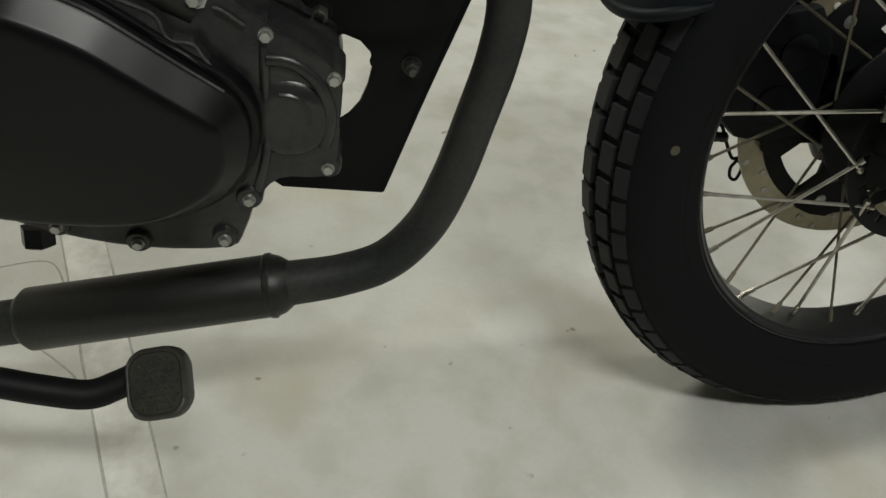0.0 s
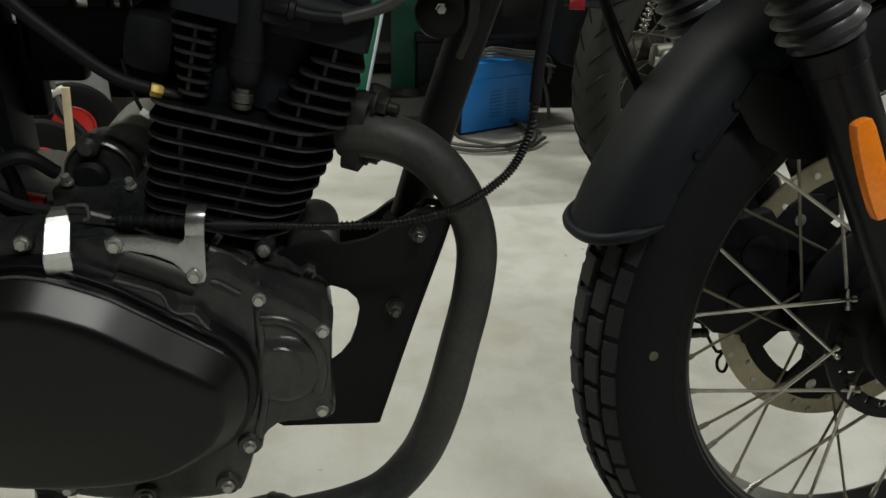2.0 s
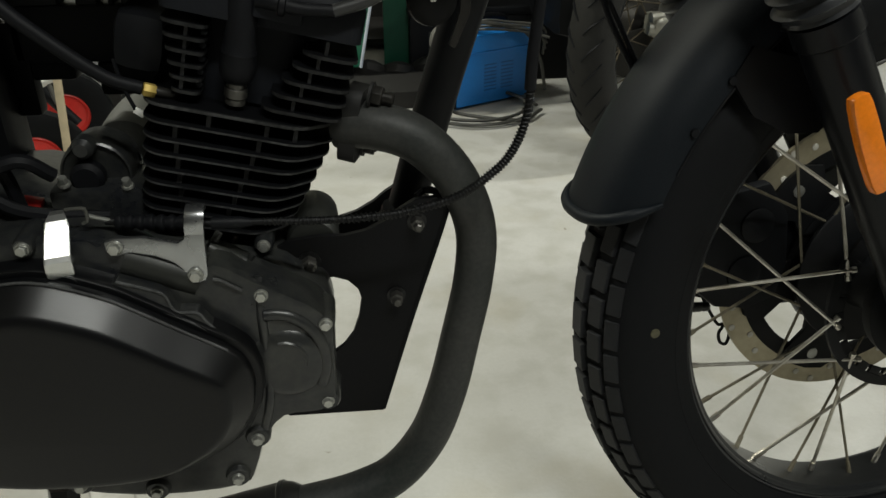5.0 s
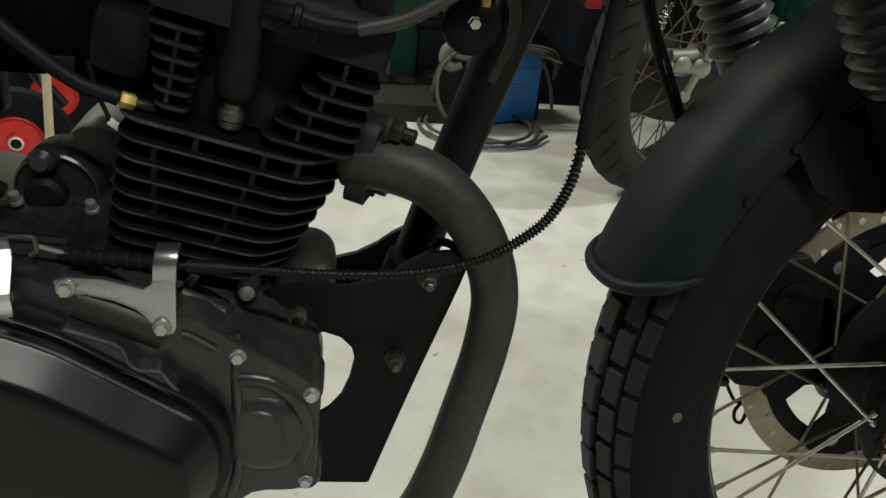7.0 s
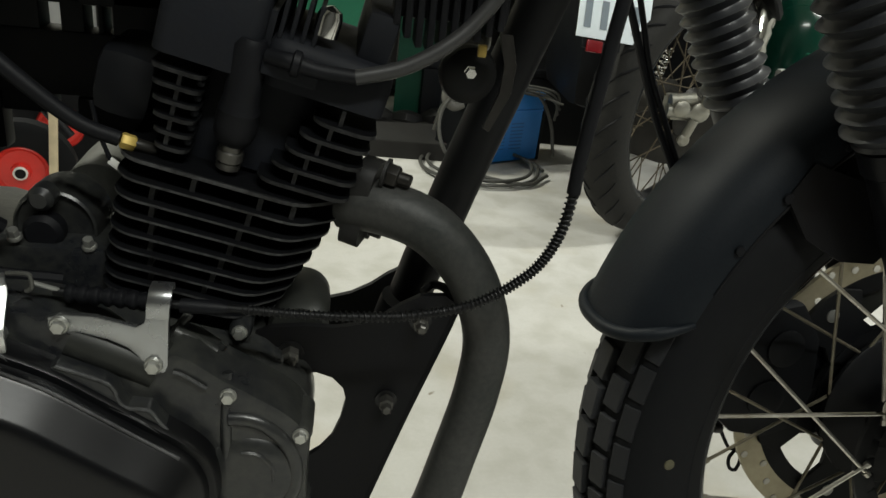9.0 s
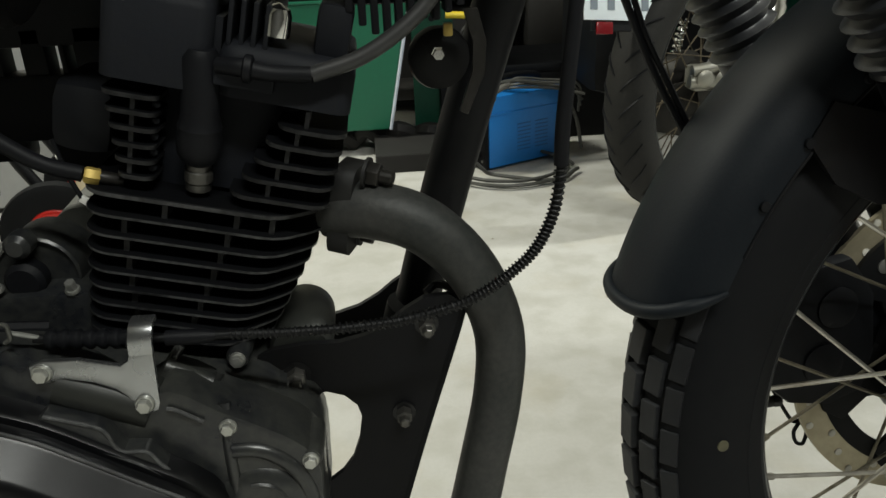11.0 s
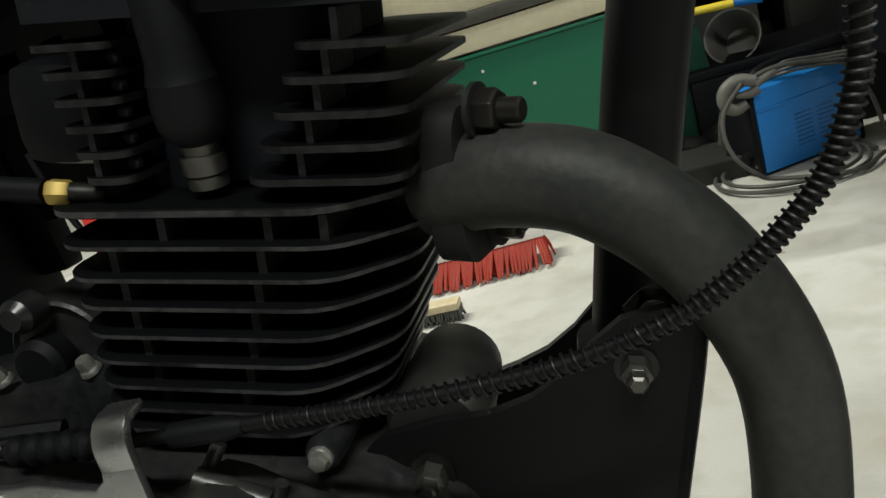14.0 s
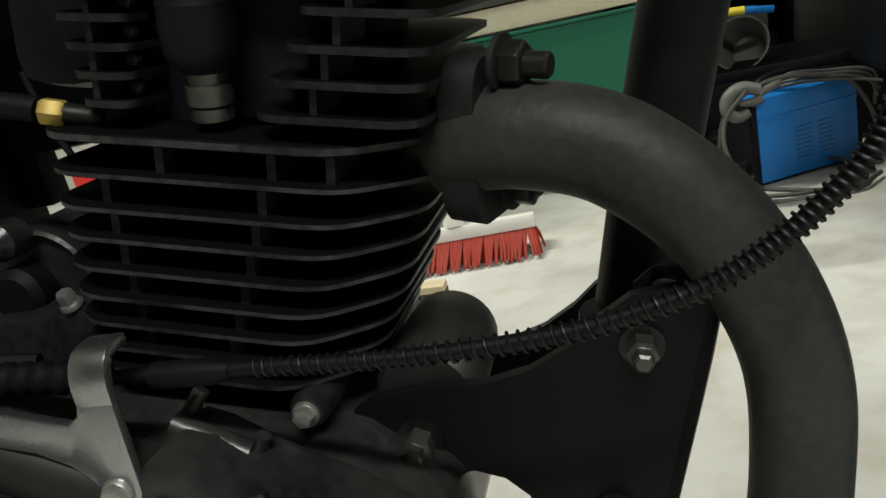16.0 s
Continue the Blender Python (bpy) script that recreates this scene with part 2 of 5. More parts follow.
def ring_sweep(bm, rings, closed=False, caps=True):
    vs = [[bm.verts.new(p) for p in r] for r in rings]
    k = len(vs[0])
    pairs = list(zip(vs, vs[1:])) + ([(vs[-1], vs[0])] if closed else [])
    for a, b in pairs:
        for i in range(k):
            bm.faces.new((a[i], a[(i + 1) % k], b[(i + 1) % k], b[i]))
    if caps and not closed:
        bm.faces.new(vs[0][::-1])
        bm.faces.new(vs[-1])
    return bm


def smooth_path(points, steps=6):
    """Catmull-Rom through the points (of any dimension)."""
    p = [Vector(q) for q in points]
    p = [2 * p[0] - p[1]] + p + [2 * p[-1] - p[-2]]
    out = []
    for a, b, c, d in zip(p, p[1:], p[2:], p[3:]):
        for s in range(steps):
            t = s / steps
            out.append(0.5 * (2 * b + (c - a) * t + (2 * a - 5 * b + 4 * c - d) * t * t + (3 * b - a - 3 * c + d) * t ** 3))
    return out + [p[-2]]


def frames_along(path):
    """Points of a path with two cross directions that do not twist."""
    out, side = [], None
    for i, p in enumerate(path):
        d = (path[min(i + 1, len(path) - 1)] - path[max(i - 1, 0)]).normalized()
        if side is None:
            side = d.orthogonal().normalized()
        side = (side - side.dot(d) * d).normalized()
        out.append((p, side, d.cross(side)))
    return out


def tube(points, radius, seg=12, steps=6, bm=None):
    """A round pipe along a smooth path; radius: one, or one for each point."""
    bm = bm or bmesh.new()
    rad = radius if isinstance(radius, (list, tuple)) else [radius] * len(points)
    xyz = smooth_path(points, steps)
    rs = [rad[min(i // steps, len(rad) - 1)] * (1 - (i % steps) / steps) + rad[min(i // steps + 1, len(rad) - 1)] * ((i % steps) / steps) for i in range(len(xyz))]
    ring_sweep(bm, [[p + r * (math.cos(2 * math.pi * k / seg) * u + math.sin(2 * math.pi * k / seg) * v) for k in range(seg)] for (p, u, v), r in zip(frames_along(xyz), rs)])
    return bm


def coil(points, radius, turns, wire, seg=5, per_turn=10):
    """A wire wound round a path."""
    xyz = smooth_path(points, 10)
    fr = frames_along(xyz)
    n = int(turns * per_turn)
    pts = []
    for i in range(n + 1):
        s = i / n * (len(fr) - 1)
        a, f = int(min(s, len(fr) - 2)), s - int(min(s, len(fr) - 2))
        p, u, v = (x * (1 - f) + y * f for x, y in zip(fr[a], fr[a + 1]))
        w = 2 * math.pi * i / per_turn
        pts.append(p + radius * (math.cos(w) * u + math.sin(w) * v))
    return tube(pts, wire, seg, 1)


def lathe(profile, seg=32, bm=None, m=None, cap=True):
    """Turns (radius, height) round z."""
    bm = bm or bmesh.new()
    m = m or Matrix()
    rings = [[m @ Vector((r * math.cos(2 * math.pi * k / seg), r * math.sin(2 * math.pi * k / seg), h)) for k in range(seg)] for r, h in profile]
    return ring_sweep(bm, rings, caps=cap)


def hoop(section, radius, seg=96, bm=None, start=0.0, end=360.0):
    """Sweeps a closed section (across, outward) round the y axis at a radius."""
    bm = bm or bmesh.new()
    full = end - start >= 359.9
    n = seg if full else seg + 1
    rings = []
    for k in range(n):
        a = radians(start + (end - start) * k / seg)
        rings.append([Vector(((radius + h) * math.cos(a), y, (radius + h) * math.sin(a))) for y, h in section])
    return ring_sweep(bm, rings, closed=full)


def bevelled(bm, width, segments=2, angle=30):
    bmesh.ops.recalc_face_normals(bm, faces=bm.faces)
    es = [e for e in bm.edges if len(e.link_faces) == 2 and e.calc_face_angle(0) > radians(angle)]
    bmesh.ops.bevel(bm, geom=es, offset=width, segments=segments, affect="EDGES", profile=0.6, clamp_overlap=True)
    return bm


def block(x0, x1, y0, y1, z0, z1, bevel=0.0, bm=None, m=None):
    own = bmesh.new()
    v = [own.verts.new((x, y, z)) for x in (x0, x1) for y in (y0, y1) for z in (z0, z1)]
    for f in ((0, 1, 3, 2), (4, 6, 7, 5), (0, 4, 5, 1), (2, 3, 7, 6), (0, 2, 6, 4), (1, 5, 7, 3)):
        own.faces.new([v[i] for i in f])
    if bevel:
        bevelled(own, bevel)
    if m is not None:
        own.transform(m)
    if bm is None:
        return own
    return join(bm, own)


def join(bm, own):
    me = bpy.data.meshes.new("join")
    own.to_mesh(me)
    own.free()
    bm.from_mesh(me)
    bpy.data.meshes.remove(me)
    return bm


def slab(outline, y0, y1, bevel=0.0, steps=1, segments=2, grow=0.0):
    """A plate cut to an outline in x and z, from y0 (near side) to y1; grow widens the far side."""
    pts = [Vector(p) for p in outline]
    if steps > 1:
        pts = smooth_path(pts + [pts[0]], steps)[:-1]
    c = sum(pts, Vector((0, 0))) / len(pts)
    bm = bmesh.new()
    near = [bm.verts.new((p.x, y0, p.y)) for p in pts]
    far = [bm.verts.new((c.x + (p.x - c.x) * (1 + grow), y1, c.y + (p.y - c.y) * (1 + grow))) for p in pts]
    bm.faces.new(near)
    bm.faces.new(far[::-1])
    for i in range(len(pts)):
        j = (i + 1) % len(pts)
        bm.faces.new((near[j], near[i], far[i], far[j]))
    if bevel:
        bevelled(bm, bevel, segments, 50)
    return bm


def holed(outline, hole, y0, y1):
    """A plate with one hole."""
    bm = bmesh.new()
    loops = []
    for y in (y0, y1):
        edges = []
        rings = []
        for ring in (outline, hole):
            vs = [bm.verts.new((x, y, z)) for x, z in ring]
            edges += [bm.edges.new((a, b)) for a, b in zip(vs, vs[1:] + vs[:1])]
            rings.append(vs)
        bmesh.ops.triangle_fill(bm, use_beauty=True, edges=edges)
        loops.append(rings)
    for a, b in zip(*loops):
        for i in range(len(a)):
            j = (i + 1) % len(a)
            bm.faces.new((a[i], a[j], b[j], b[i]))
    return bm


def towards(a, b):
    """The pose that lays z along the way from a to b."""
    return Matrix.Translation(a) @ (Vector(b) - Vector(a)).to_track_quat("Z", "Y").to_matrix().to_4x4()


def hex_bolt(r=0.0052, h=0.005, flange=1.28):
    """A hex head on a flange, along +z."""
    bm = lathe([(r * flange, 0), (r * flange, 0.0009), (r * 1.08, 0.0018), (r * 0.9, 0.0018)], 20)
    lathe([(r, 0.0012), (r, h * 0.82), (r * 0.84, h)], 6, bm)
    return bm


def rod(a, b, r, seg=10, bm=None):
    return lathe([(r, 0), (r, (Vector(b) - Vector(a)).length)], seg, bm, towards(a, b))

# ---- the garage ----
def room():
    floor = tagged(part("floor", block(-4, 4, -3.4, 3.2, -0.15, 0), CONCRETE, smooth=False), "pale worn concrete garage floor with tan stains and specks", "floor", kind="structure")
    turn = math.atan2(0.9347, -0.3555)
    m = Matrix.Translation((-0.455, -0.6, 0.0)) @ pose(0, 0, 0, 0, 0, math.degrees(turn))
    part("floor_strip", block(0, 1.9, -0.0218, 0.0218, -0.004, 0.0008, 0.0004, m=m), PATCH, floor, "lighter filled strip in the concrete", smooth=False)
    for side in (-0.0228, 0.0228):
        wob = [m @ Vector((0.02 * k, side + 0.0022 * noise.noise((k * 0.35, side * 90, 0)), -0.0008)) for k in range(95)]
        part("floor_joint", tube(wob, [0.0017 + 0.0010 * noise.noise((k * 0.21, side * 50, 4)) for k in range(95)], 8, 1), DARKJOINT, floor, "dark narrow joint in the concrete")
    for crack in ([(-0.800, 0.093), (-0.791, 0.089), (-0.757, 0.064), (-0.734, 0.040), (-0.733, 0.023), (-0.722, 0.004)], [(-0.875, 0.185), (-0.858, 0.194), (-0.806, 0.208), (-0.778, 0.170), (-0.765, 0.150)]):
        run = [Vector((x + 0.004 * noise.noise((x * 60, y * 60, 2)), y, -0.0010)) for x, y in crack]
        part("floor_crack", tube(run, 0.0016, 8, 8), DARKJOINT, floor, "hairline crack in the concrete")
    # out of view; its dark colour keeps front-facing black parts from reflecting brightly
    tagged(part("wall_south", block(-4, 4, -3.52, -3.4, 0, 2.7), DIMWALL, smooth=False), "unseen wall coloured dark to dim reflections", "wall", kind="structure")
    tagged(part("wall_north", block(-4, 4, 3.2, 3.32, 0, 2.7), PLASTER, smooth=False), "plain light plaster wall", "wall", kind="structure")
    tagged(part("wall_west", block(-4.12, -4, -3.4, 3.2, 0, 2.7), PLASTER, smooth=False), "plain light plaster wall", "wall", kind="structure")
    tagged(part("wall_east", block(4, 4.12, -3.4, 3.2, 0, 2.7), PLASTER, smooth=False), "plain light plaster wall", "wall", kind="structure")
    tagged(part("ceiling", block(-4, 4, -3.4, 3.2, 2.7, 2.8), PLASTER, smooth=False), "plain light plaster ceiling", "ceiling", kind="structure")
    for x, y, z, turn in LAMPS:
        t = thing("ceiling_light", "white twin tube ceiling light on the ceiling", "ceiling light", (x, y, z), "garage lights")
        part("housing", block(-0.62, 0.62, -0.09, 0.09, 0.02, 0.15, 0.01), WHITEP, t, smooth=False)
        for s in (-0.04, 0.04):
            part("tube", rod((-0.6, s, 0.0), (0.6, s, 0.0), 0.013, 10), TUBEGLOW, t)


room()

# ---- the motorcycle ----
ST = pose(0.0187, 0.0683, 0.2999, -6.8, 0, 4.8)      # front wheel and fork
CYL = pose(-0.543, 0, 0.478, 0, 13.5, 0)         # cylinder, leaning forward
bike = thing("motorcycle", "black motorcycle with wire wheels and a matt dark mudguard on concrete", "motorcycle", (0.0054, 0.005, 0.0063))
NEAR = pose(0, 0, 0, 90, 0, 0)                   # z turned to the near side


def facing(x, y, z, m=None):
    return Matrix.Translation((x, y, z)) @ (m or NEAR)


def front_wheel():
    half = [(0.030, -0.002), (0.040, 0.012), (0.0465, 0.030), (0.0480, 0.044), (0.0445, 0.058), (0.034, 0.070), (0.018, 0.077)]
    sec = half + [(0, 0.079)] + [(-y, h) for y, h in half[::-1]] + [(-0.02, -0.003), (0.02, -0.003)]
    tyre = part("tyre", hoop(sec, 0.2270, 120), RUBBER, bike, "black block-tread tyre", m=ST)
    for y, h, r in ((0.0405, 0.0145, 0.0008),):
        for s in (-1, 1):
            ring = [(s * y + r * math.cos(a), h + r * math.sin(a)) for a in (0, 1.26, 2.51, 3.77, 5.03)]
            part("sidewall_ring", hoop(ring, 0.2270, 96), RUBBER, tyre, m=Matrix())
    n = 60
    pitch = 2 * math.pi / n
    rows = [(0.0, 0.0795, 0, 0.0095, 0.0130, 0.0), (0.0195, 0.0748, 20, 0.0072, 0.0125, 0.5), (0.0335, 0.0675, 42, 0.0062, 0.0128, 0.0), (0.0435, 0.0565, 66, 0.0040, 0.0110, 0.5)]
    for y, h, tilt, w, l, phase in rows:
        for s in ((1, -1) if y else (1,)):
            b = block(-l, l, -w, w, -0.004, (0.0055, 0.0046, 0.0032, 0.0004)[int(tilt / 20)], 0.0010, m=Matrix.Translation((0, s * y, 0.2270 + h)) @ pose(0, 0, 0, -s * tilt, 0, 0))
            first = None
            for k in range(n):
                m = pose(0, 0, 0, 0, math.degrees((k + phase) * pitch), 0)
                if first is None:
                    first = part("tread_block", b, TREAD, tyre, smooth=False, m=m)
                else:
                    again(first, m, tyre)
    part("paint_dot", lathe([(0.0042, 0), (0.0038, 0.0008)], 14), DOT, tyre, "small yellow paint dot", m=Matrix.Translation((-0.2640, -0.0476, 0.0043)) @ pose(0, 0, 0, 90, 0, 0))
    sec = [(0.0330, 0.018), (0.0352, 0.0160), (0.0352, 0.0135), (0.0335, 0.0118), (0.0305, 0.0112), (0.0300, 0.0082), (0.0315, 0.0062), (0.0308, 0.0036), (0.0272, 0.0026), (0.0262, -0.0010), (0.0272, -0.0026), (0.0255, -0.0046), (0.0215, -0.0056), (0.0195, -0.0085), (0.008, -0.0105)]
    sec = sec + [(-y, h) for y, h in sec[::-1]] + [(-0.02, 0.006), (0.02, 0.006)]
    rim = part("rim", hoop(sec, 0.2240, 120), RIM, bike, "black wire-wheel rim", m=ST)
    hub = lathe([(0.012, -0.050), (0.024, -0.048), (0.034, -0.036), (0.076, -0.0345), (0.078, -0.032), (0.078, -0.029), (0.076, -0.0275), (0.040, -0.024), (0.025, 0.02), (0.027, 0.024), (0.041, 0.028), (0.060, 0.034), (0.062, 0.046), (0.05, 0.050), (0.024, 0.052), (0.012, 0.055)], 40, None, pose(0, 0, 0, 90, 0, 0))
    part("hub", hub, FRAME, bike, "black wheel hub", m=ST)
    ring = ring_sweep(bmesh.new(), [[(r * math.cos(radians(5 * k)), y, r * math.sin(radians(5 * k))) for k in range(72)] for r, y in ((0.0935, -0.0325), (0.0935, -0.0290), (0.0840, -0.0290), (0.0840, -0.0325))], closed=True)
    for k in range(32):
        join(ring, block(0.076, 0.0855, -0.0320, -0.0294, -0.0064, 0.0064, 0.0005, m=pose(0, 0, 0, 0, 11.25 * k, 0)))
    part("sensor_ring", ring, FRAME, bike, "slotted black sensor ring", m=ST)
    part("axle", rod((0, -0.10, 0), (0, 0.10, 0), 0.009, 14), DULLBOLT, bike, m=ST)
    for side in (-1, 1):
        for k in range(18):
            first = None
            near = side < 0
            a = radians(20 * k + (17 if near else 8))
            swing = radians((40 if k % 2 else -26) if near else (-20 if k % 2 else 55))
            hold, aside = (0.068, -0.018) if near else (0.060, -0.010)
            p = Vector((0.2160 * math.cos(a), -side * 0.004, 0.2160 * math.sin(a)))
            q = Vector((aside + hold * math.cos(a + swing), side * 0.0345, hold * math.sin(a + swing)))
            bm = rod(q, p, 0.0017 if near else 0.0014, 7)
            d = (q - p).normalized()
            rod(p - d * 0.004, p + d * 0.015, 0.0027 if near else 0.0023, 8, bm)
            rod(q - d * 0.001, q + d * 0.003, 0.0028, 8, bm)
            part("spoke", bm, SPOKE if near else OLDSPOKE, rim, m=Matrix())
    ro, ri, n, holes = 0.1425, 0.1185, 72, 40
    disc = bmesh.new()
    edge = [[(r * math.cos(2 * math.pi * k / n), y, r * math.sin(2 * math.pi * k / n)) for k in range(n)] for r, y in ((ro, 0.058), (ro, 0.0620), (ri, 0.0620), (ri, 0.058))]
    ring_sweep(disc, edge, closed=True)
    dob = part("brake_disc", disc, DISC, bike, "drilled bronze-tinted steel brake disc", m=ST)
    # pale discs laid on the steel stand in for see-through drilled holes
    hole = None
    for k in range(holes):
        a = 2 * math.pi * k / holes
        r = 0.1310 + 0.0066 * ((k % 3) - 1)
        m = Matrix.Translation((r * math.cos(a), 0.0578, r * math.sin(a))) @ pose(0, 0, 0, 90, 0, 0)
        if hole is None:
            hole = part("vent_hole", lathe([(0.0033, 0.0), (0.0033, 0.0006), (0.0027, 0.0008)], 10), FLOORSEEN, dob, m=m)
        else:
            again(hole, m, dob)
    carrier = bmesh.new()
    for k in range(6):
        a = radians(60 * k + 14)
        o = [Vector((r * math.cos(a + da), r * math.sin(a + da))) for r, da in ((0.055, -0.55), (0.085, -0.24), (0.112, -0.30), (0.123, -0.16), (0.124, 0), (0.123, 0.16), (0.112, 0.30), (0.085, 0.24), (0.055, 0.55))]
        part("carrier_arm", slab(o, 0.0530, 0.0575, 0.0008), FRAME, dob, m=Matrix())
    lathe([(0.03, 0.0), (0.070, 0.0), (0.070, 0.007), (0.03, 0.012)], 32, carrier, Matrix.Translation((0, 0.0585, 0)) @ pose(0, 0, 0, 90, 0, 0))
    ring_sweep(carrier, [[(r * math.cos(2 * math.pi * k / n), y, r * math.sin(2 * math.pi * k / n)) for k in range(n)] for r, y in ((0.120, 0.0572), (0.120, 0.063), (0.104, 0.063), (0.104, 0.0572))], closed=True)
    part("disc_carrier", carrier, FRAME, bike, "black disc carrier", m=ST)
    for k in range(6):
        a = radians(60 * k + 14)
        part("rivet", lathe([(0.006, 0), (0.006, 0.0012), (0.003, 0.002)], 12), BOLT, dob, m=Matrix.Translation((0.106 * math.cos(a), 0.053, 0.106 * math.sin(a))) @ pose(0, 0, 0, 90, 0, 0))


front_wheel()


def fork_and_fender():
    # leg line in the steering frame
    for s in (-1, 1):
        o = Vector((-0.015 if s < 0 else -0.0195, s * 0.082, -0.050))
        rake = Vector((-0.485, 0, 0.8745))
        at = towards(o, o + rake)
        low = lathe([(0.012, -0.016), (0.019, -0.012), (0.0205, 0.0), (0.0205, 0.16), (0.0215, 0.165), (0.0215, 0.325), (0.0235, 0.327), (0.0235, 0.343), (0.02, 0.345)], 28, None, at)
        join(low, block(-0.030, 0.042, -0.013, 0.013, -0.024, 0.024, 0.008, m=Matrix.Translation((0, s * 0.082, 0))))
        part("fork_slider", low, FORK, bike, "black fork slider", m=ST)
        base = 0.346 if s < 0 else 0.338
        prof = [(0.0245, base)]
        for k in range(21):
            h = base + 0.003 + 0.0113 * k
            prof += [(0.0235, h), (0.0255, h + 0.0030), (0.0284, h + 0.0056), (0.0292, h + 0.0066), (0.0284, h + 0.0074), (0.0245, h + 0.0098)]
        prof += [(0.0235, base + 0.242)]
        part("fork_gaiter", lathe([(r * (1.03 if s < 0 else 0.93), h) for r, h in prof], 28, None, at), GAITER, bike, "ribbed black rubber fork gaiter", m=ST)
        part("fork_tube", lathe([(0.018, 0.58), (0.018, 0.82)], 20, None, at), CHROME, bike, m=ST)
        if s < 0:
            p = ST.inverted() @ Vector((-0.154, -0.071, 0.493))
            refl = slab([(0.0080 * math.cos(a) * (1 if abs(math.sin(a)) < 0.8 else 0.92), 0.032 * (1 if math.sin(a) > 0 else -1) * min(1, abs(math.sin(a)) * 1.6) + 0.003 * math.sin(a)) for a in [2 * math.pi * k / 24 for k in range(24)]], -0.004, 0.004, 0.0015)
            refl.transform(Matrix.Translation(p) @ pose(0, 0, 0, 0, -25, 0))
            part("reflector", refl, AMBER, bike, "oblong amber side reflector", m=ST)
            part("pinch_bolt", hex_bolt(0.0032, 0.004), BOLT, bike, m=facing(-0.0694, 0.1107, 0.4539))
    out = [(-0.0505, -0.041), (-0.0510, -0.032), (-0.0485, -0.021), (-0.0405, -0.0105), (-0.0285, -0.0040), (-0.0145, -0.0008), (0, 0)]
    out = out + [(-y, h) for y, h in out[-2::-1]]
    inner = [(y * 0.95, h - 0.003 + (0.0 if abs(y) < 0.05 else 0.003)) for y, h in out[::-1]]
    def cut(v):
        """The side skirts end a little higher than the crown."""
        r, ang = math.hypot(v.x, v.z), math.degrees(math.atan2(v.z, v.x))
        back = max(0.0, (ang - 138) / 25.5) ** 2 * max(0.0, (0.350 - r) / 0.05) * 6.5
        return pose(0, 0, 0, 0, back, 0) @ v

    shell = hoop(out + inner, 0.350, 64, None, 60, 163.5)
    for v in shell.verts:
        v.co = cut(v.co)
    fender = part("mudguard", shell, FENDER, bike, "matt blue-black plastic front mudguard", m=ST @ Matrix.Translation((0.016, -0.004, 0.002)))
    a = radians(163.8)
    lip = [cut(Vector(((0.350 + h) * math.cos(a), y, (0.350 + h) * math.sin(a)))) for y, h in out]
    part("rolled_lip", tube(lip, [0.002, 0.0034] + [0.0048] * (len(lip) - 4) + [0.0034, 0.002], 10, 5), FENDER, fender, m=Matrix())
    for s in (-1, 1):
        edge = [Vector(((0.350 - 0.041) * math.cos(radians(b)), s * 0.0503, (0.350 - 0.041) * math.sin(radians(b)))) for b in range(70, 158, 4)]
        part("side_edge", tube(edge, 0.0012, 8, 2), PLATE, fender, m=Matrix())
        stay = [(-0.165, 0.215), (-0.212, 0.228), (-0.226, 0.205), (-0.206, 0.178), (-0.176, 0.163), (-0.150, 0.162), (-0.128, 0.185)]
        part("mudguard_bracket", slab(stay, s * 0.0545 - 0.002, s * 0.0545 + 0.002), PLATE, bike, m=ST)
        for b in (148, 140, 131, 123):
            r = 0.350 - 0.035
            part("stay_bolt", hex_bolt(0.0028, 0.0016), BLACKP, fender, m=Matrix.Translation((r * math.cos(radians(b)), s * 0.0515, r * math.sin(radians(b)))) @ pose(0, 0, 0, 90 * (1 if s < 0 else -1), 0, 0))
    # brake caliper and its lines on the far side
    cal = slab([(-0.186, 0.020), (-0.176, -0.010), (-0.155, -0.028), (-0.120, -0.034), (-0.092, -0.024), (-0.084, 0.010), (-0.090, 0.060), (-0.112, 0.092), (-0.150, 0.085)], 0.040, 0.056, 0.004)
    join(cal, slab([(-0.196, 0.025), (-0.184, -0.012), (-0.158, -0.030), (-0.118, -0.036), (-0.080, -0.010), (-0.080, 0.060), (-0.110, 0.105), (-0.156, 0.098)], 0.0645, 0.098, 0.006))
    join(cal, block(-0.194, -0.150, 0.045, 0.09, 0.015, 0.060, 0.008))
    join(cal, lathe([(0.017, 0), (0.017, 0.004), (0.012, 0.006)], 20, None, facing(-0.130, 0.042, 0.005)))
    join(cal, lathe([(0.017, 0), (0.017, 0.004), (0.012, 0.006)], 20, None, facing(-0.122, 0.042, 0.052)))
    part("brake_caliper", cal, BLACKP, bike, "black brake caliper", m=ST)
    part("caliper_bracket", slab([(-0.100, 0.150), (-0.06, 0.165), (-0.02, 0.15), (-0.005, 0.09), (-0.03, 0.065), (-0.07, 0.10)], 0.066, 0.072, 0.002), OLIVE, bike, "dull grey caliper bracket", m=ST)
    line = [(-0.160, 0.07, 0.01), (-0.1599, 0.07, -0.016), (-0.1503, 0.07, -0.032), (-0.1389, 0.07, -0.0516), (-0.1301, 0.07, -0.0638), (-0.1239, 0.07, -0.0646), (-0.1163, 0.07, -0.0749), (-0.1184, 0.07, -0.0873), (-0.1256, 0.07, -0.0845), (-0.1281, 0.07, -0.0747), (-0.1247, 0.07, -0.0676), (-0.118, 0.075, -0.062)]
    part("sensor_wire", tube(line, 0.0017, 7), SOFT, bike, m=ST)
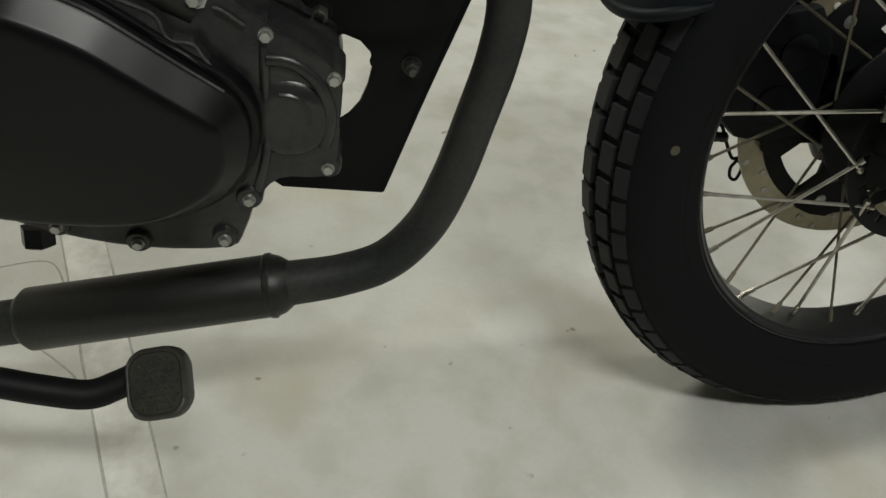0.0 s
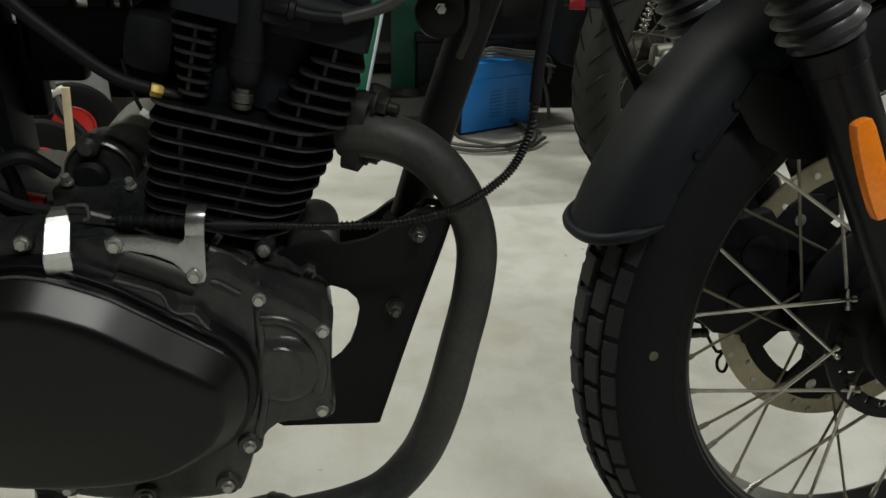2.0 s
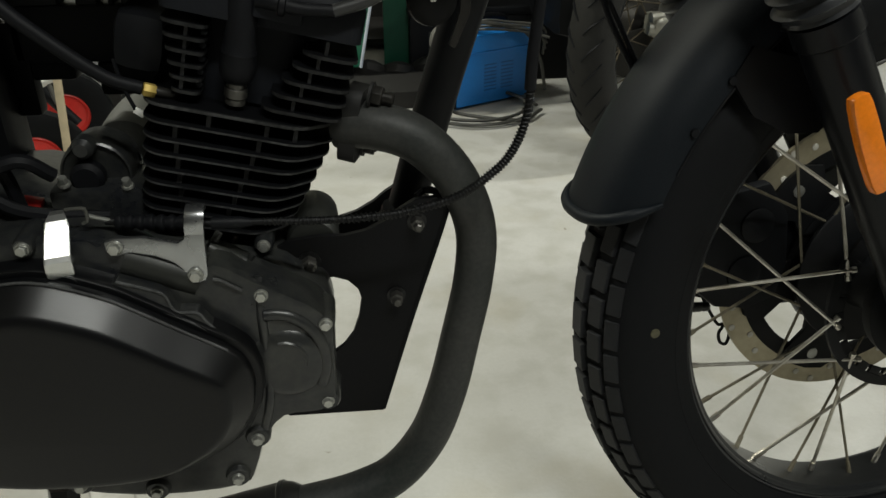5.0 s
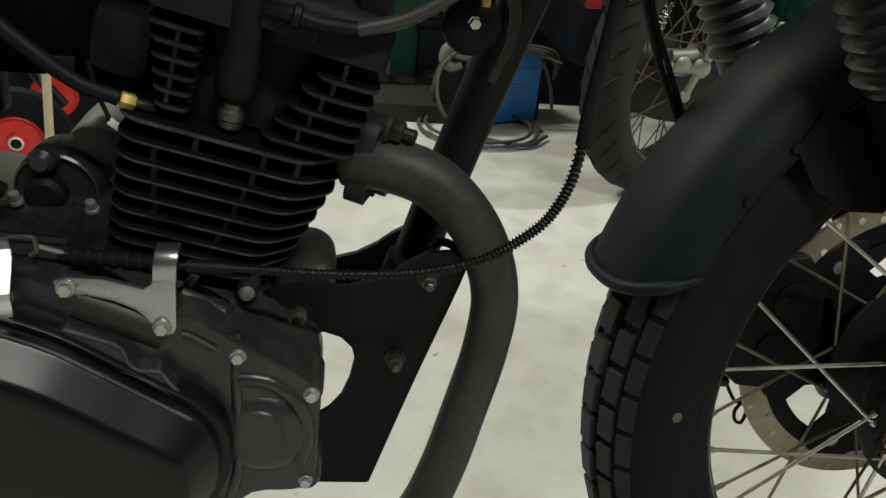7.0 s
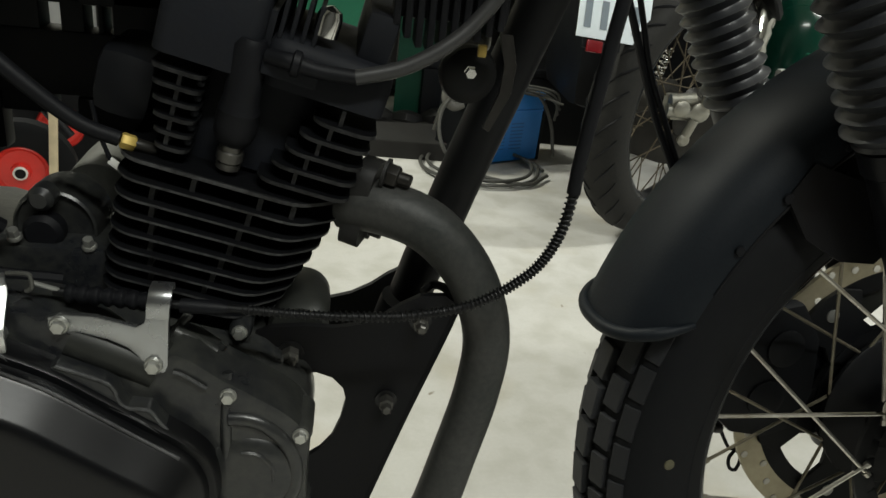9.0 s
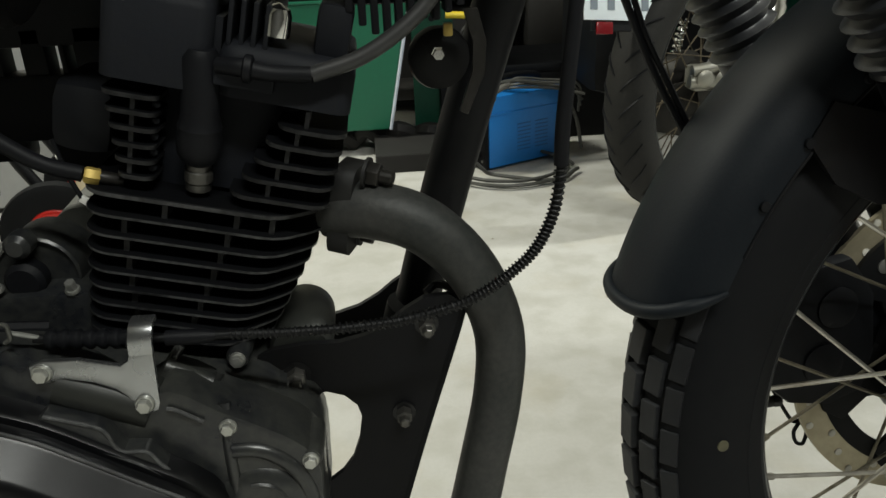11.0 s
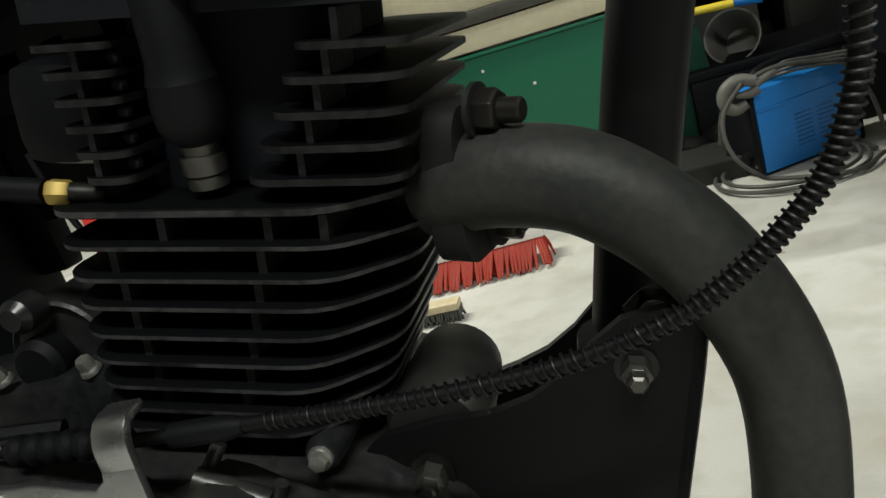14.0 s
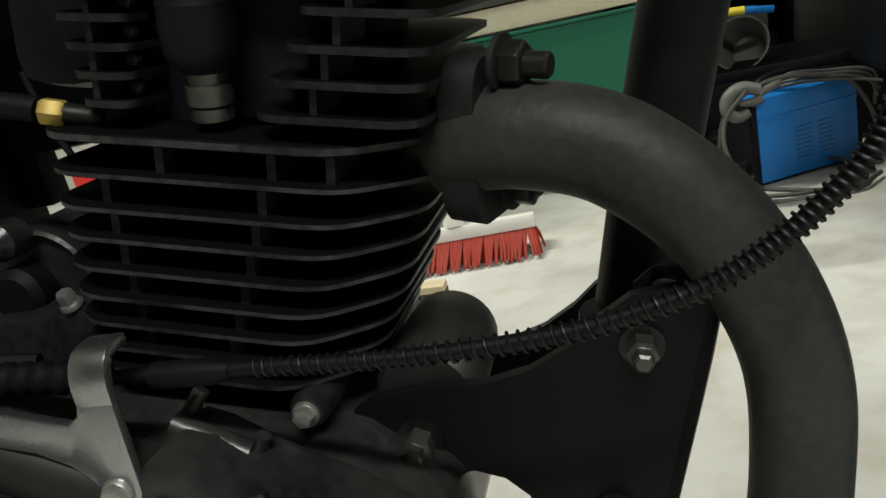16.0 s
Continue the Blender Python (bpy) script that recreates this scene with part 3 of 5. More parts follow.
    part("wire_plug", lathe([(0.0040, 0), (0.0050, 0.002), (0.0050, 0.012), (0.0042, 0.013), (0.0050, 0.015), (0.0050, 0.020), (0.003, 0.022)], 12, None, towards((-0.1645, 0.07, -0.0407), (-0.1425, 0.07, -0.0419))), LEAD, bike, "dark grey wire plug", m=ST)
    for pipe, r in (([(-0.345, 0.11, 0.70), (-0.318, 0.11, 0.645), (-0.296, 0.11, 0.599), (-0.283, 0.11, 0.571), (-0.264, 0.11, 0.532), (-0.237, 0.11, 0.487), (-0.215, 0.115, 0.45), (-0.18, 0.12, 0.41)], 0.0027), ([(-0.330, 0.115, 0.70), (-0.306, 0.112, 0.645), (-0.289, 0.11, 0.600), (-0.275, 0.11, 0.564), (-0.258, 0.11, 0.533), (-0.235, 0.11, 0.492), (-0.210, 0.112, 0.45), (-0.17, 0.12, 0.40)], 0.0022)):
        part("brake_hose", tube(pipe, r, 9), SOFT, bike, "black rubber brake hose")


fork_and_fender()


def crankcase():
    body = [(-0.84, 0.36), (-0.72, 0.30), (-0.62, 0.272), (-0.555, 0.280), (-0.532, 0.325), (-0.512, 0.338), (-0.500, 0.37), (-0.500, 0.395), (-0.506, 0.412), (-0.520, 0.425), (-0.545, 0.436), (-0.60, 0.448), (-0.68, 0.470), (-0.84, 0.47)]
    part("crankcase", slab(body, -0.060, 0.055, 0.006), CASE, bike, "dusty black engine crankcase")
    front = [(-0.56, 0.30), (-0.53, 0.328), (-0.505, 0.338), (-0.4945, 0.347), (-0.4925, 0.37), (-0.4925, 0.40), (-0.502, 0.414), (-0.53, 0.425), (-0.56, 0.43)]
    part("crankcase_lip", slab(front, -0.064, -0.0335, 0.003, 3), CASE, bike, "dusty black crankcase front")
    rim = [(-0.84, 0.40), (-0.76, 0.345), (-0.705, 0.308), (-0.662, 0.289), (-0.612, 0.279), (-0.560, 0.281), (-0.549, 0.295), (-0.541, 0.318), (-0.527, 0.336), (-0.505, 0.338), (-0.494, 0.346), (-0.4925, 0.378), (-0.4925, 0.402), (-0.502, 0.416), (-0.520, 0.428), (-0.534, 0.436), (-0.556, 0.450), (-0.577, 0.443), (-0.596, 0.458), (-0.612, 0.468), (-0.64, 0.470), (-0.668, 0.470), (-0.74, 0.462), (-0.84, 0.45)]
    cover = part("clutch_cover", slab(rim, -0.0945, -0.062, 0.004, 3), CASE, bike, "satin black clutch cover with zinc bolts")
    ridge = [(-0.84, 0.40), (-0.74, 0.435), (-0.69, 0.450), (-0.660, 0.4555), (-0.644, 0.4550), (-0.628, 0.4500), (-0.609, 0.4415), (-0.592, 0.4305), (-0.573, 0.4175), (-0.552, 0.4035), (-0.543, 0.3925), (-0.540, 0.376), (-0.545, 0.354), (-0.562, 0.332), (-0.60, 0.314), (-0.66, 0.313), (-0.72, 0.325), (-0.84, 0.36)]
    pts = smooth_path(ridge + [ridge[0]], 5)[:-1]

    def ring(y, inset):
        out = []
        for a, p, b in zip(pts[-1:] + pts[:-1], pts, pts[1:] + pts[:1]):
            d = (b - a).normalized()
            out.append(Vector((p.x - d.y * -inset, y, p.y - d.x * inset)))
        return out

    dome = ring_sweep(bmesh.new(), [ring(-0.090, -0.0050), ring(-0.1050, -0.0048), ring(-0.1066, -0.0036), ring(-0.1070, -0.0004), ring(-0.1120, 0.0), ring(-0.1138, 0.0010), ring(-0.1144, 0.0017), ring(-0.1262, 0.0108), ring(-0.1272, 0.0118), ring(-0.1284, 0.0140), ring(-0.1290, 0.0165), ring(-0.1294, 0.0200)])
    outer = part("outer_cover", dome, COVER, bike, "smooth satin black outer cover")
    # pale line painted as the glint along the cover's top ridge
    part("cover_edge", tube([(x, -0.1132, z + 0.0004) for x, z in ridge[2:10]], 0.0009, 8, 5), EDGEGLINT, outer)
    # cast lines and swellings along the cover top, the lines' highlights put into colour
    low = [(-0.636, 0.4558), (-0.628, 0.4535), (-0.6246, 0.4503), (-0.6227, 0.4448), (-0.6025, 0.4364), (-0.5809, 0.4259), (-0.565, 0.4155), (-0.5493, 0.4001)]
    high = [(-0.6066, 0.4479), (-0.587, 0.4404), (-0.5824, 0.4363), (-0.5803, 0.4297), (-0.5766, 0.4256), (-0.567, 0.4246), (-0.5625, 0.4179), (-0.555, 0.408), (-0.5444, 0.3942)]
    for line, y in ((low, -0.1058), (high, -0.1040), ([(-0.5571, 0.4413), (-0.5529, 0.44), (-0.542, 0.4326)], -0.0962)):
        part("cast_rib", tube([(x, y, z) for x, z in line], 0.0010, 8), EDGEGLINT, cover)
    raised = [(-0.6215, 0.4405)] + [(x, z + 0.0004) for x, z in high] + [(-0.552, 0.375), (-0.60, 0.405), (-0.66, 0.43)]
    part("raised_rim", slab(raised, -0.1042, -0.090, 0.0016), CASE, cover)
    part("raised_rim", slab([(-0.66, 0.452)] + low + [(-0.552, 0.375), (-0.60, 0.405), (-0.66, 0.43)], -0.1060, -0.098, 0.0014), CASE, cover)
    boss = lathe([(0.0082, 0), (0.0076, 0.0085), (0.005, 0.009)], 20, None, facing(-0.566, -0.083, 0.4445))
    join(boss, slab([(-0.5745, 0.446), (-0.5585, 0.446), (-0.5605, 0.434), (-0.5645, 0.4270), (-0.570, 0.4255), (-0.5755, 0.4272), (-0.5785, 0.434)], -0.0932, -0.080, 0.0035))
    part("bolt_boss", boss, OLIVE, cover)
    # cast bars on the crankcase top
    for a, b, r in (((-0.5614, -0.073, 0.4497), (-0.5414, -0.073, 0.4382), 0.0042), ((-0.5369, -0.071, 0.4430), (-0.5420, -0.071, 0.4340), 0.0022), ((-0.5550, -0.065, 0.4557), (-0.5634, -0.071, 0.4447), 0.0024)):
        part("cast_bar", rod(a, b, r, 12), CASE, cover)
    part("shaft_boss", rod((-0.604, -0.0865, 0.4545), (-0.566, -0.0865, 0.4375), 0.0108, 18), OLIVE, cover, "dusty cast shaft tunnel")
    bump = lathe([(0.024, 0), (0.022, 0.002), (0.016, 0.0032), (0.008, 0.0036), (0.002, 0.0036)], 36, None, facing(-0.521, -0.0945, 0.378))
    part("round_cover", bump, CASE, cover, "round black cap")
    rib = tube([(-0.5335, -0.088, 0.437), (-0.5335, -0.0925, 0.42), (-0.533, -0.0945, 0.39), (-0.534, -0.0945, 0.355), (-0.541, -0.093, 0.325)], 0.0030, 12)
    part("cast_rib", rib, CASE, cover)
    arch = [(-0.528 + 0.030 * math.cos(a), -0.0935, 0.378 + 0.036 * math.sin(a)) for a in (1.7, 1.4, 1.1, 0.7, 0.3, -0.1, -0.5)]
    part("cast_rib", tube(arch, 0.0042, 10), CASE, cover)
    curl = [(-0.523 + 0.014 * math.cos(a), -0.0975, 0.3805 + 0.0145 * math.sin(a)) for a in (1.75, 1.4, 1.0, 0.6, 0.2, -0.2)]
    part("cast_rib", tube(curl, 0.0013, 6), CASE, cover)
    bolts = [(-0.532, -0.054, 0.4388), (-0.532, -0.094, 0.4275), (-0.4965, -0.094, 0.4045), (-0.499, -0.093, 0.3455), (-0.545, -0.097, 0.323), (-0.561, -0.098, 0.292), (-0.613, -0.098, 0.287), (-0.658, -0.098, 0.298), (-0.699, -0.098, 0.319), (-0.652, -0.097, 0.468)]
    first = None
    for x, y, z in bolts:
        w = 0.0085 if z < 0.35 else 0.0062
        part("bolt_pillar", lathe([(w, -0.012), (w, 0), (w * 0.95, 0.011), (w * 0.8, 0.0132)], 18, None, facing(x, y + 0.013, z)), CASE, cover)
        m = facing(x, y, z) @ pose(0, 0, 0, 0, 0, x * 7777 % 60)
        first = again(first, m, cover) if first else part("bolt", hex_bolt(0.0034, 0.0042, 1.24), BOLT, cover, "zinc-plated hex bolt", m=m)
    plug = lathe([(0.010, 0), (0.010, 0.012), (0.006, 0.014)], 6, None, facing(-0.675, -0.085, 0.287, pose(0, 0, 0, 160, 0, 0)))
    part("drain_plug", plug, DULLBOLT, bike)


crankcase()


def rounded(u0, u1, half, r, seg=6):
    out = []
    for cx, cy, a0 in ((u1 - r, half - r, 0), (u0 + r, half - r, 90), (u0 + r, -half + r, 180), (u1 - r, -half + r, 270)):
        for k in range(seg + 1):
            a = radians(a0 + 90 * k / seg)
            out.append((cx + r * math.cos(a), cy + r * math.sin(a)))
    return out


def chamfered(u0, u1, half, r, du=0.021, dy=0.023):
    """A fin's plan: round corners at the back, long cut corners at the front."""
    cut = [(u1, -half + dy), (u1, half - dy), (u1 - du, half)]
    back = rounded(u0, u1, half, 0.004)[7:14] + rounded(u0, u1, half, r)[14:21]
    ring = cut + back + [(u1 - du, -half)]
    out = []
    for k, p in enumerate(ring):
        a, b = ring[k - 1], ring[(k + 1) % len(ring)]
        if p in back:
            out.append(p)
            continue
        pa, pb = (Vector(p).lerp(Vector(q), min(0.45, 0.009 / math.dist(p, q))) for q in (a, b))
        for f in (0.0, 0.33, 0.67, 1.0):
            q = pa.lerp(Vector(p), f).lerp(Vector(p).lerp(pb, f), f)
            out.append((q.x, q.y))
    return [q for k, q in enumerate(out) if math.dist(q, out[k - 1]) > 1e-5]


def fin_mesh(u0, u1, half, r, w, t=0.0024):
    bm = bmesh.new()
    plan = chamfered(u0, u1, half, r)
    ring_sweep(bm, [[(x * 0.995, y * 0.99, w - t / 2) for x, y in plan], [(x, y, w - t / 3) for x, y in plan], [(x, y, w + t / 3) for x, y in plan], [(x * 0.995, y * 0.99, w + t / 2) for x, y in plan]])
    return bm


def worn_lit_rim(ob, rub=FINEDGE):
    """Gives a fin's outer rim a paler colour, for wear and the light it catches."""
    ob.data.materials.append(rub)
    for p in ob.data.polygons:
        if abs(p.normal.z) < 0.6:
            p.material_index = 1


def cylinder():
    core = ring_sweep(bmesh.new(), [[(x, y, w) for x, y in rounded(-0.038, 0.034, 0.031, 0.028)] for w in (-0.036, 0.046)])
    barrel = part("cylinder_barrel", core, FIN, bike, "black finned cylinder barrel", m=CYL)
    levels = [0.0426, 0.0322, 0.0222, 0.0132, 0.0038, -0.0051, -0.0136, -0.0215, -0.029]
    for i, w in enumerate(levels):
        worn_lit_rim(part("fin", fin_mesh(-0.058 + 0.0005 * i, (0.0515, 0.0535, 0.0510, 0.0485, 0.0460, 0.0435, 0.0410, 0.0385, 0.0360)[i], 0.054, 0.013, w, 0.0028 if i == 0 else 0.0019), FIN, barrel, m=Matrix()))
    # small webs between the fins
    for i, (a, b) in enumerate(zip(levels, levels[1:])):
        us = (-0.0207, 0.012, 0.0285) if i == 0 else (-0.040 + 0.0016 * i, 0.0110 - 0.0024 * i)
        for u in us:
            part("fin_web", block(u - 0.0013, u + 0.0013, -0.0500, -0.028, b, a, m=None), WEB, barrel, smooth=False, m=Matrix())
    head = ring_sweep(bmesh.new(), [[(x, y, w) for x, y in rounded(-0.040, 0.034, 0.031, 0.02)] for w in (0.044, 0.098)])
    hob = part("cylinder_head", head, HEAD, bike, "black finned cylinder head", m=CYL)
    for i, w in enumerate((0.0506, 0.0596, 0.0683, 0.0773, 0.0858)):
        front = ring_sweep(bmesh.new(), [[(x, y, w + s * 0.0010) for x, y in rounded(0.0066 + 0.0046 * i, 0.0535 + 0.0008 * i, 0.053, 0.010)] for s in (-1, 1)])
        worn_lit_rim(part("fin", front, FIN, hob, m=Matrix()), WEB)
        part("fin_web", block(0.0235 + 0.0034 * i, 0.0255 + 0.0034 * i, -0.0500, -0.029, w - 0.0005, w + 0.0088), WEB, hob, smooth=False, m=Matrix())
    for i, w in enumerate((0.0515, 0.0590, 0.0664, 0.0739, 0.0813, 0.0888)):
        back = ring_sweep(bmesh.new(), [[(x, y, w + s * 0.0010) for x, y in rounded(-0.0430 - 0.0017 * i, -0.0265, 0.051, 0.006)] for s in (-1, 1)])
        worn_lit_rim(part("fin", back, FIN, hob, m=Matrix()), WEB)
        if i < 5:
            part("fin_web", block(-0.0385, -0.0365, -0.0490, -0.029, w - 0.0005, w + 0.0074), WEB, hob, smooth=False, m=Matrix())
            part("stud_end", lathe([(0.0020, 0), (0.0018, 0.002), (0.0010, 0.0026)], 10, None, Matrix.Translation((-0.0285, -0.0430, w + 0.0038)) @ pose(0, 0, 0, 90, 0, 0)), HEAD, hob, m=Matrix())
    part("intake_stub", block(-0.080, -0.05, -0.03, 0.03, 0.050, 0.085, 0.01), BLACKP, hob, m=Matrix())
    top = ring_sweep(bmesh.new(), [[(-0.029 + (x + 0.029) * k, y * k, w) for x, y in rounded(-0.053, -0.006, 0.051, 0.007)] for w, k in ((0.0955, 1.0), (0.130, 1.0), (0.134, 0.96), (0.136, 0.88))])
    cov = part("valve_cover", top, HEAD, bike, "grey-black valve cover", m=CYL)
    part("cover_step", ring_sweep(bmesh.new(), [[(0.026 + (x - 0.026) * k, y * k, w) for x, y in rounded(-0.0035, 0.0565, 0.050, 0.008)] for w, k in ((0.0955, 1.0), (0.113, 1.0), (0.117, 0.96), (0.119, 0.88))]), HEAD, cov, m=Matrix())
    part("cover_web", block(-0.0065, -0.003, -0.044, 0.044, 0.0955, 0.128), HEAD, cov, smooth=False, m=Matrix())
    for k in range(4):
        part("cover_fin", block(-0.001 + 0.0052 * k, 0.0012 + 0.0052 * k, -0.046, 0.046, 0.117, 0.137, 0.0006), HEAD, cov, smooth=False, m=Matrix())
    part("cover_boss", block(0.036, 0.052, -0.040, 0.040, 0.117, 0.142, 0.004), HEAD, cov, m=Matrix())
    part("cover_badge", block(-0.004, 0.022, -0.0535, -0.048, 0.1005, 0.1085, 0.0012), HEAD, cov, smooth=False, m=Matrix())
    for u in (0.0195, -0.035):
        part("cap_nut", lathe([(0.0060, 0), (0.0060, 0.009), (0.005, 0.012), (0.001, 0.014)], 12, None, Matrix.Translation((u, -0.041, 0.124 if u > 0 else 0.134))), CHROME, cov, "chrome cap nut", m=Matrix())
    # spark plug and its cap
    base, tip = CYL @ Vector((-0.008, -0.041, 0.0485)), CYL @ Vector((-0.0105, -0.047, 0.112))
    ax = towards(base, tip)
    part("spark_plug", lathe([(0.0060, -0.001), (0.0060, 0.0025), (0.0054, 0.0030), (0.0066, 0.0034), (0.0066, 0.0085), (0.0056, 0.0092), (0.0056, 0.012)], 12, None, ax), PLATEBOLT, bike, "dull metal spark plug")
    part("plug_cap", lathe([(0.0062, 0.012), (0.0086, 0.0145), (0.0101, 0.018), (0.0104, 0.024), (0.0098, 0.029), (0.0101, 0.030), (0.0096, 0.0312), (0.0086, 0.036), (0.0084, 0.062), (0.006, 0.066)], 22, None, ax), SOFT, bike, "black rubber plug cap")
    lead = [(-0.520, -0.052, 0.5845), (-0.509, -0.056, 0.5835), (-0.497, -0.056, 0.5805), (-0.480, -0.056, 0.5790), (-0.459, -0.055, 0.5850), (-0.440, -0.053, 0.5960), (-0.426, -0.050, 0.6090), (-0.414, -0.047, 0.628), (-0.408, -0.04, 0.66)]
    part("lead_boot", tube(lead[:4], [0.0036, 0.0042, 0.0036, 0.0036], 14), SOFT, bike, "black rubber lead boot")
    part("boot_collar", lathe([(0.0046, 0), (0.0062, 0.0008), (0.0062, 0.0036), (0.0046, 0.0044)], 20, None, towards(lead[1], lead[2])), SOFT, bike)
    part("plug_lead", tube(lead[3:], [0.0036, 0.0036, 0.0036, 0.0036, 0.0036, 0.0036], 14), LEAD, bike, "black rubber lead")
    boss = lathe([(0.009, 0), (0.0135, 0.0015), (0.0165, 0.006), (0.0172, 0.016), (0.0172, 0.05), (0.015, 0.054)], 28, None, facing(-0.503, 0.022, 0.4275))
    part("oil_boss", boss, OLIVE, bike, "dusty cast boss on the crankcase")


cylinder()


def exhaust():
    path = [(-0.482, -0.018, 0.503), (-0.458, -0.027, 0.5035), (-0.433, -0.033, 0.495), (-0.4098, -0.037, 0.4705), (-0.3968, -0.040, 0.436), (-0.3978, -0.042, 0.398), (-0.4065, -0.046, 0.355), (-0.4170, -0.050, 0.310), (-0.4315, -0.053, 0.2715), (-0.456, -0.055, 0.2405), (-0.488, -0.057, 0.2260), (-0.525, -0.058, 0.2176), (-0.56, -0.059, 0.2102), (-0.85, -0.062, 0.148)]
    r = [0.0150, 0.0150, 0.0147, 0.0140, 0.0136, 0.0135, 0.0138, 0.0144, 0.0148, 0.0150, 0.0155, 0.0165, 0.0165, 0.0165]
    pipe = part("exhaust_pipe", tube(path, r, 28, 8), PIPE, bike, "matt black exhaust header pipe")
    a, b = Vector((-0.530, -0.058, 0.2165)), Vector((-0.715, -0.0605, 0.1770))
    n = (b - a).length
    part("exhaust_sleeve", lathe([(0.0168, -0.006), (0.0210, 0.0), (0.0230, 0.006), (0.0232, n - 0.006), (0.0185, n)], 30, None, towards(a, b)), SLEEVE, pipe, "wider satin black exhaust sleeve")
    part("sleeve_joint", lathe([(0.0232, 0), (0.0240, 0.001), (0.0240, 0.004), (0.0232, 0.005)], 30, None, towards(a + (b - a) * 0.03, b)), SLEEVE, pipe)
    fl = ring_sweep(bmesh.new(), [[(h * 0.6, x * 0.48, y * 0.70) for x, y in rounded(-0.030, 0.030, 0.034, 0.016)] for h in (-0.010, -0.008, 0.006, 0.008)])
    flange = part("exhaust_flange", fl, DULLFLANGE, bike, "black exhaust port flange", m=Matrix.Translation((-0.471, -0.020, 0.504)) @ pose(0, 0, 0, 0, 10, -18))
    for dy, dz, lng in ((-0.004, 0.0215, 0.010), (0.008, -0.0160, 0.005)):
        p = Vector((0.008 if dz > 0 else 0.005, dy, dz))
        at = Matrix.Translation(p) @ pose(0, 0, 0, 0, 90, 0)
        part("washer", lathe([(0.0082, 0), (0.0082, 0.0016), (0.004, 0.0018)], 20), DULLFLANGE, flange, m=at)
        part("flange_nut", bevelled(lathe([(0.0064, 0.0016), (0.0066, 0.0022), (0.0066, 0.0072), (0.0060, 0.0080), (0.0040, 0.0081)], 6), 0.0005, 2, 25), NUT, flange, "dull steel nut on a stud", m=at)
        part("stud", lathe([(0.0037, 0.007), (0.0037, lng + 0.004), (0.0030, lng + 0.0048)], 14), NUT, flange, m=at)


exhaust()


